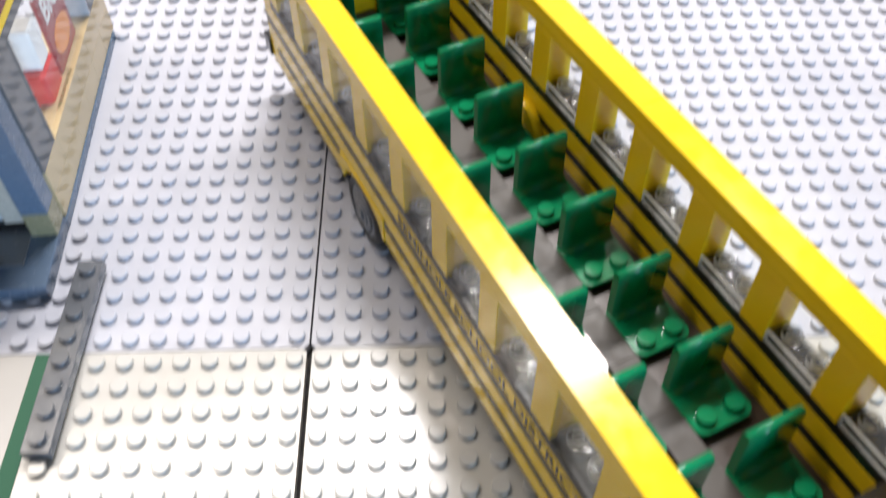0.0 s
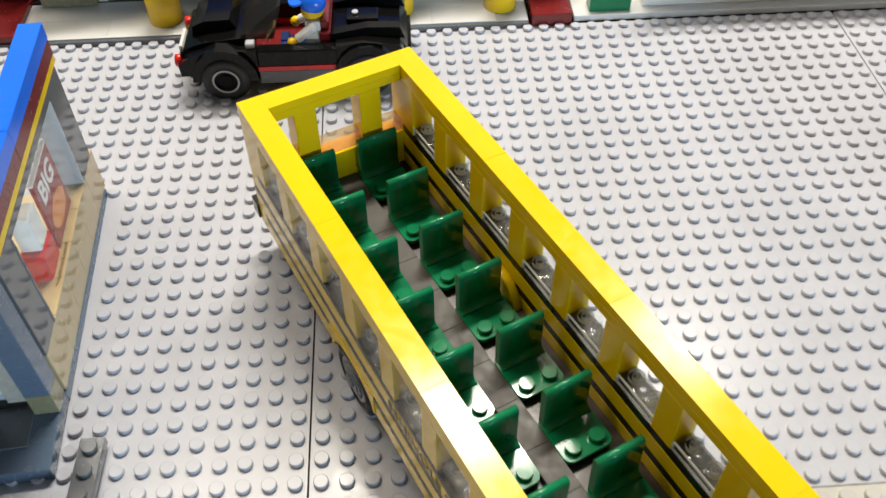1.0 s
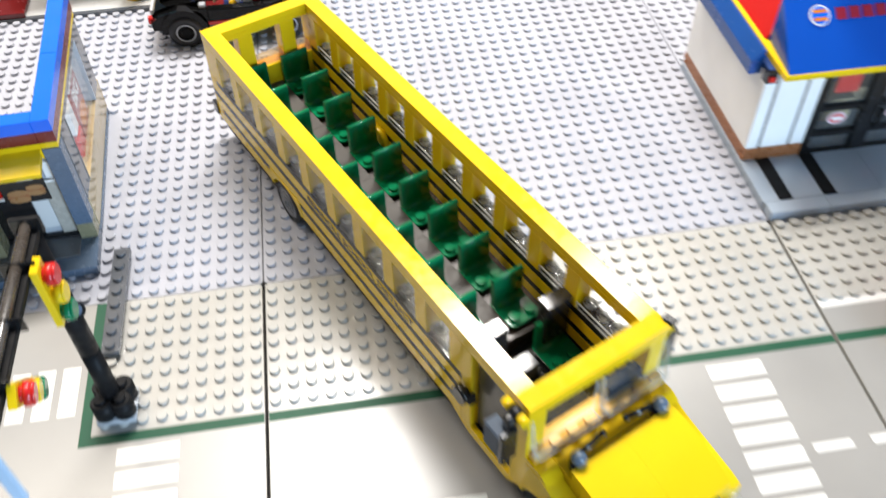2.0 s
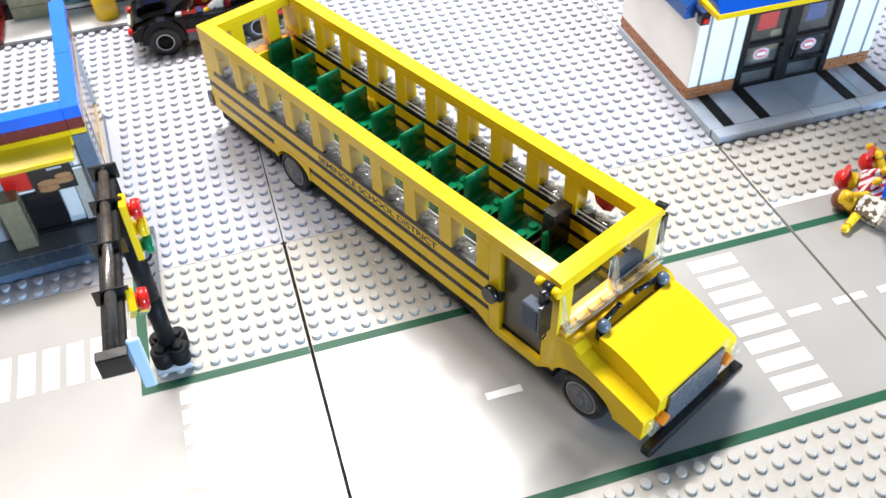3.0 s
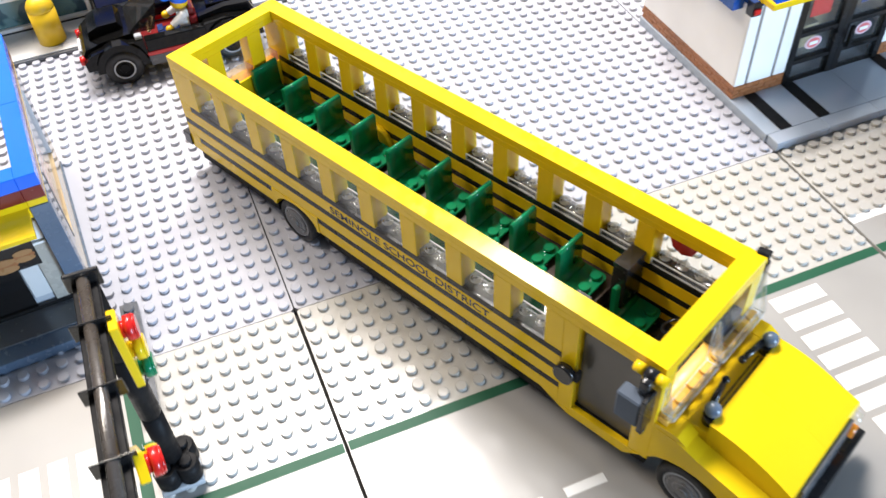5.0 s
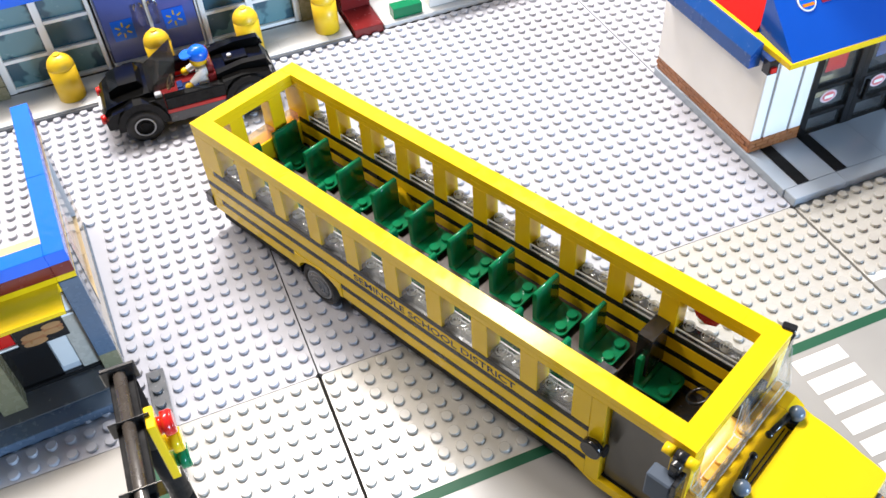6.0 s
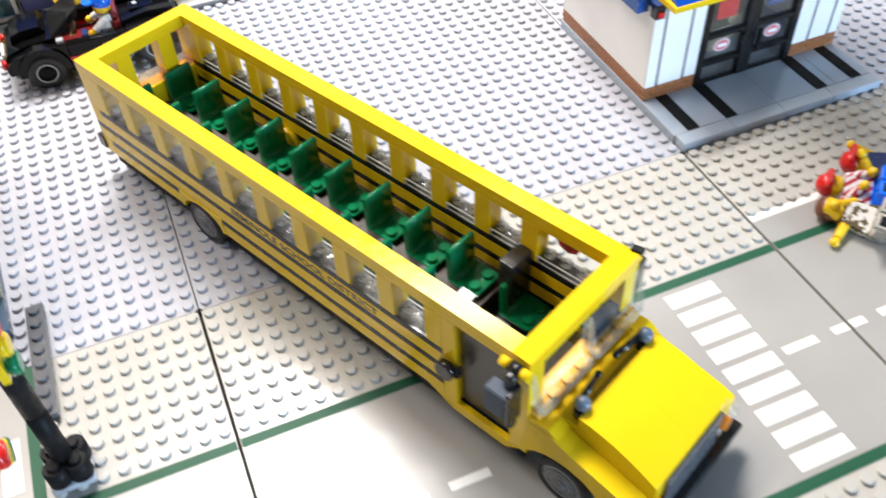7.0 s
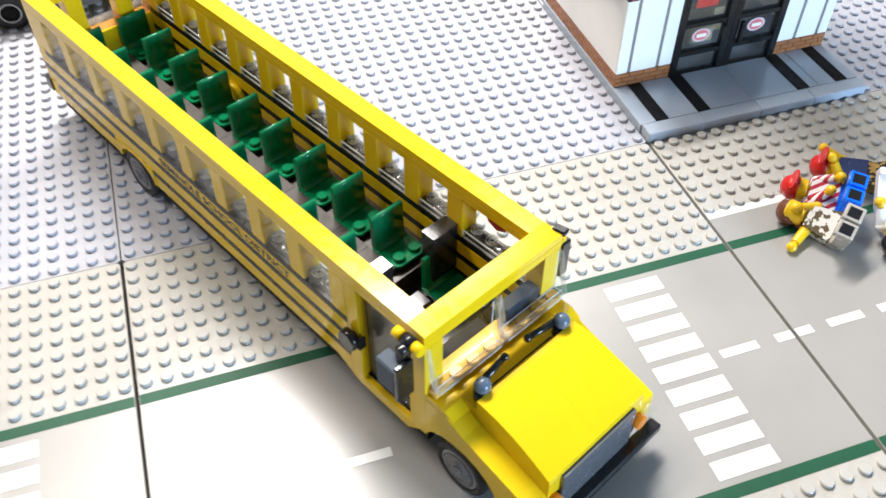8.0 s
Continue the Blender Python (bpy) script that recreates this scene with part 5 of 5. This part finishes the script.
        add(lambda: ball(bm, Matrix.Translation((0, 0.0030, 0.0170)) @ Matrix.Diagonal((1.15, 0.6, 1.2, 1)), 0.0050, 16), 3)
    else:
        add(lambda: cyl(bm, Matrix.Translation((0, 0, 0.0242)), 0.0056, 0.0060, 0.0070, 20), 3)
        add(lambda: cyl(bm, Matrix.Translation((0, 0, 0.0242)), 0.0074, 0.0074, 0.0010, 20), 3)
    me = bpy.data.meshes.new("toy_doll")
    bm.to_mesh(me)
    bm.free()
    for mat in (torso, legs, SKIN, cap, sleeves or torso, BLACK):
        me.materials.append(mat)
    for p in me.polygons:
        p.use_smooth = len(p.vertices) == 4 and p.area < 6e-6
    ob = new("toy_doll", me)
    ob.matrix_world = m
    return tagged(ob, label, "toy doll", "pile of toy dolls")


def lying(hips, head, front):
    """A pose from the hips towards the head, with the front turned towards a direction."""
    z = (Vector(head) - Vector(hips)).normalized()
    y = -(Vector(front) - z * Vector(front).dot(z)).normalized()
    x = y.cross(z)
    m = Matrix((x, y, z)).transposed().to_4x4()
    return Matrix.Translation(Vector(hips)) @ m


def at(x, y, z):
    return (x * ST, y * ST, z)


doll(lying(at(38.00, -11.20, 0.0065), at(36.25, -9.05, 0.0080), (-0.15, -0.7, 1)), PRINTWHITE, BEIGE, "hair", HAIR, "doll with reddish-brown hair, printed white top, beige legs", -88, SKIN,
     ((-0.6, -0.2, 0.1), (-0.8, -0.7, 1.0)))
doll(lying(at(39.50, -9.25, 0.0070), at(37.35, -7.35, 0.0090), (0.05, -0.55, 1)), STRIPED, BLUE, "cap", RED, "doll with red cap, red striped top, blue legs", -88, None,
     ((0.5, -0.6, -0.5), (0.2, -0.6, -0.8)))
doll(lying(at(42.30, -8.10, 0.0080), at(40.50, -6.60, 0.0085), (0.1, -0.2, 1)), NAVY, PRINTGOLD, "cap", RED, "doll with red cap, navy top, black and gold legs", -35, SKIN,
     ((0.4, -0.7, 0.6), (0.1, -0.4, 1.0)))
doll(lying(at(41.80, -10.40, 0.0085), at(40.15, -13.00, 0.0080), (-0.1, 0.0, 1)), WHITE, WHITE, "round", BLACK, "doll with black hair, white top and white legs", -35)
doll(lying(at(43.70, -8.50, 0.0090), at(46.00, -7.10, 0.0100), (-0.6, -0.4, 0.7)), HAIR, NAVY, "hat", NAVY, "doll with navy hat, brown top and navy legs", -70)

# ---- open car beside the pavement ----
car = thing("open_car", pose(-1.62 * ST, 28.6 * ST, 0.0017, 0, 0, -1.0), "black toy-brick open car with red trim, parked on studs", "car")
part("chassis", block(-5.8 * ST, 6.3 * ST, -2.0 * ST, 2.0 * ST, 0.0060, 0.0100), DGREY, car)
for s in (-1, 1):
    y0, y1 = sorted((s * 2.0 * ST, s * 2.75 * ST))
    part("door_panel", block(-1.7 * ST, 2.6 * ST, y0, y1, 0.0062, 0.0125), DGREY, car, "dark grey sill")
    part("red_trim", block(-1.75 * ST, 2.6 * ST, y0, y1 + (0.0002 if s > 0 else 0), 0.0125, 0.0150), RED, car, "red trim line")
    part("door_top", block(-1.7 * ST, 2.7 * ST, y0, y1, 0.0150, 0.0230, 0.0005), CARBLACK, car)
hoodp = [(-6.0, 0.0090), (-6.2, 0.0170), (-5.8, 0.0215), (-4.6, 0.0245), (-2.2, 0.0265), (-2.2, 0.0090)]
part("hood", prism(B(), [(x * ST, z) for x, z in hoodp], -2.0 * ST, 2.0 * ST), CARBLACK, car, "glossy black hood")
scoop = [(-5.4, 0.0225), (-5.3, 0.0275), (-4.6, 0.0300), (-3.2, 0.0305), (-2.7, 0.0240)]
part("hood_scoop", prism(B(), [(x * ST, z) for x, z in scoop], -0.95 * ST, 1.6 * ST), CARBLACK, car)
for s in (-1, 1):
    y0, y1 = sorted((s * 1.98 * ST, s * 2.7 * ST))
    wing = [(-6.05, 0.0110), (-6.1, 0.0165), (-5.5, 0.0205), (-4.2, 0.0232), (-1.72, 0.0232), (-1.72, 0.0150), (-2.2, 0.0110)]
    part("front_wing", prism(B(), [(x * ST, z) for x, z in wing], y0, y1), CARBLACK, car)
for l in (-3.6, 4.3):
    for s in (-1, 1):
        y0, y1 = sorted((s * 1.9 * ST, s * 2.95 * ST))
        arch = [(l + 1.85 * math.cos(radians(a)), 0.0090 + 0.0160 * math.sin(radians(a))) for a in range(0, 181, 20)]
        arch += [(l + 1.35 * math.cos(radians(a)), 0.0090 + 0.0118 * math.sin(radians(a))) for a in range(180, -1, -20)]
        part("fender", prism(B(), [(x * ST, z) for x, z in arch], y0, y1), CARBLACK, car)
        bm = B()
        m = Matrix.Translation((l * ST, s * 1.95 * ST, 0.0094)) @ Matrix.Rotation(radians(-90 * s), 4, "X")
        prof = [(0.0060, 0.0), (0.0102, 0.0), (0.0110, 0.0015), (0.0110, 0.0070), (0.0102, 0.0084), (0.0064, 0.0086), (0.0060, 0.0076)]
        rows = [[bm.verts.new(m @ Vector((r * math.cos(2 * math.pi * i / 30), r * math.sin(2 * math.pi * i / 30), h))) for i in range(30)] for r, h in prof]
        for a, b in zip(rows, rows[1:]):
            for i in range(30):
                bm.faces.new((a[i], a[(i + 1) % 30], b[(i + 1) % 30], b[i]))
        bmesh.ops.recalc_face_normals(bm, faces=bm.faces)
        w = part("wheel", bm, RUBBER, car, "black rubber tyre", True)
        bm = B()
        cyl(bm, m @ Matrix.Translation((0, 0, 0.002)), 0.0058, 0.0058, 0.0052, 24)
        cyl(bm, m @ Matrix.Translation((0, 0, 0.0072)), 0.0030, 0.0026, 0.0006, 18)
        part("rim", bm, MATTBLACK, w, "black rim", True)
        bm = B()
        for i in range(30):
            a0, a1 = 2 * math.pi * i / 30, 2 * math.pi * (i + 1) / 30
            for r0, r1 in ((0.0052, 0.0061),):
                vs = [bm.verts.new(m @ Vector((r * math.cos(a), r * math.sin(a), 0.0088))) for r, a in ((r0, a0), (r1, a0), (r1, a1), (r0, a1))]
                bm.faces.new(vs)
        part("rim_ring", bm, LGREY, w, "light grey ring")
part("front_plate", block(-6.35 * ST, -6.05 * ST, -0.9 * ST, 0.9 * ST, 0.0145, 0.0175, 0.0003), PALEGREY, car, "white grille tile")
for s in (-1, 1):
    bm = B()
    cyl(bm, Matrix.Translation((-6.0 * ST, s * 1.9 * ST, 0.0155)) @ Matrix.Rotation(radians(-90), 4, "Y"), 0.0030, 0.0027, 0.0030, 16)
    part("headlamp", bm, RED, car, "small red lamp", True)
    part("side_lamp", block(-2.3 * ST, -1.8 * ST, s * 2.2 * ST - 0.002, s * 2.2 * ST + 0.002, 0.0230, 0.0255, 0.0004), LGREY, car, "light grey lamp")
bm = B()
for quad in (((-2.60, -1.9, 0.0262), (-2.60, 1.9, 0.0262), (-0.20, 1.55, 0.0400), (-0.20, -1.55, 0.0400)),
             ((-2.60, -1.9, 0.0262), (-0.20, -1.55, 0.0400), (-0.75, -1.95, 0.0262)),
             ((-2.60, 1.9, 0.0262), (-0.75, 1.95, 0.0262), (-0.20, 1.55, 0.0400))):
    side = (Vector(quad[1]) - Vector(quad[0])).cross(Vector(quad[2]) - Vector(quad[0]))
    step = Vector((0, 0, -0.0009)) if abs(side.y) < abs(side.z) + 1e-9 else Vector((0, -0.0009 if quad[0][1] > 0 else 0.0009, 0))
    a = [bm.verts.new((x * ST, y * ST, z)) for x, y, z in quad]
    b = [bm.verts.new(Vector((x * ST, y * ST, z)) + step) for x, y, z in quad]
    bm.faces.new(a)
    bm.faces.new(b[::-1])
    for k in range(len(a)):
        n = (k + 1) % len(a)
        bm.faces.new((a[n], a[k], b[k], b[n]))
bmesh.ops.recalc_face_normals(bm, faces=bm.faces)
ws = part("windscreen", bm, SMOKEPANE, car, "smoke-tinted wrapped windscreen")
ws.visible_shadow = False
part("cabin_floor", block(-2.2 * ST, 2.2 * ST, -2 * ST, 2 * ST, 0.0100, 0.0120), DRED, car, "dark red cabin floor")
part("car_seat", block(1.75 * ST, 2.35 * ST, -1.8 * ST, 1.8 * ST, 0.0120, 0.0265, 0.0006), DRED, car, "dark red seat back")
part("rear_deck", prism(B(), [(2.4 * ST, 0.0100), (2.4 * ST, 0.0235), (4.2 * ST, 0.0245), (6.2 * ST, 0.0230), (6.6 * ST, 0.0170), (6.5 * ST, 0.0100)], -1.9 * ST, 1.9 * ST), CARBLACK, car, "glossy black rear deck")
for s in (-1, 1):
    y0, y1 = sorted((s * 1.3 * ST, s * 1.9 * ST))
    part("rear_fin", prism(B(), [(x * ST, z) for x, z in ((2.4, 0.0236), (2.4, 0.0262), (4.4, 0.0292), (6.2, 0.0288), (6.5, 0.0232), (4.2, 0.0246))], y0, y1), CARBLACK, car, "raised black side fin")
part("engine_block", block(3.2 * ST, 5.0 * ST, -0.6 * ST, 0.6 * ST, 0.0242, 0.0268, 0.0004), CARBLACK, car)
part("engine_pipe", cyl(B(), Matrix.Translation((3.7 * ST, 0, 0.0268)), 0.0016, 0.0014, 0.0012, 12), LGREY, car, "light grey pipe end", True)
for s in (-1, 1):
    y0, y1 = sorted((s * 1.92 * ST, s * 2.72 * ST))
    wing = [(2.65, 0.0110), (2.65, 0.0240), (4.2, 0.0258), (6.2, 0.0240), (6.5, 0.0170), (6.4, 0.0110)]
    part("rear_wing", prism(B(), [(x * ST, z) for x, z in wing], y0, y1), CARBLACK, car)
part("head_roll", block(1.80 * ST, 2.3 * ST, -1.5 * ST, 1.5 * ST, 0.0266, 0.0310, 0.0008), DRED, car, "dark red headrest")
part("rear_trim", block(5.2 * ST, 6.62 * ST, -2.78 * ST, -2.7 * ST, 0.0150, 0.0185, 0.0002), RED, car)
part("rear_bumper", block(6.5 * ST, 6.8 * ST, -2.4 * ST, 2.4 * ST, 0.0080, 0.0130, 0.0004), CARBLACK, car)
bm = B()
arc(bm, Matrix.Translation((-1.0 * ST, -0.9 * ST, 0.0240)) @ Matrix.Rotation(radians(-60), 4, "Y"), 0.0042, 0.0007, 0, 360)
part("steering_wheel", bm, TAN, car, "tan steering wheel", True)
drv = doll(Matrix.Translation((-0.22 * ST, 27.8 * ST, 0.0150)) @ Matrix.Rotation(radians(-91.5), 4, "Z"), WHITE, NAVY, "cap", BLUE, "doll in white top and blue cap seated in the car", -88)
drv["group"] = ""
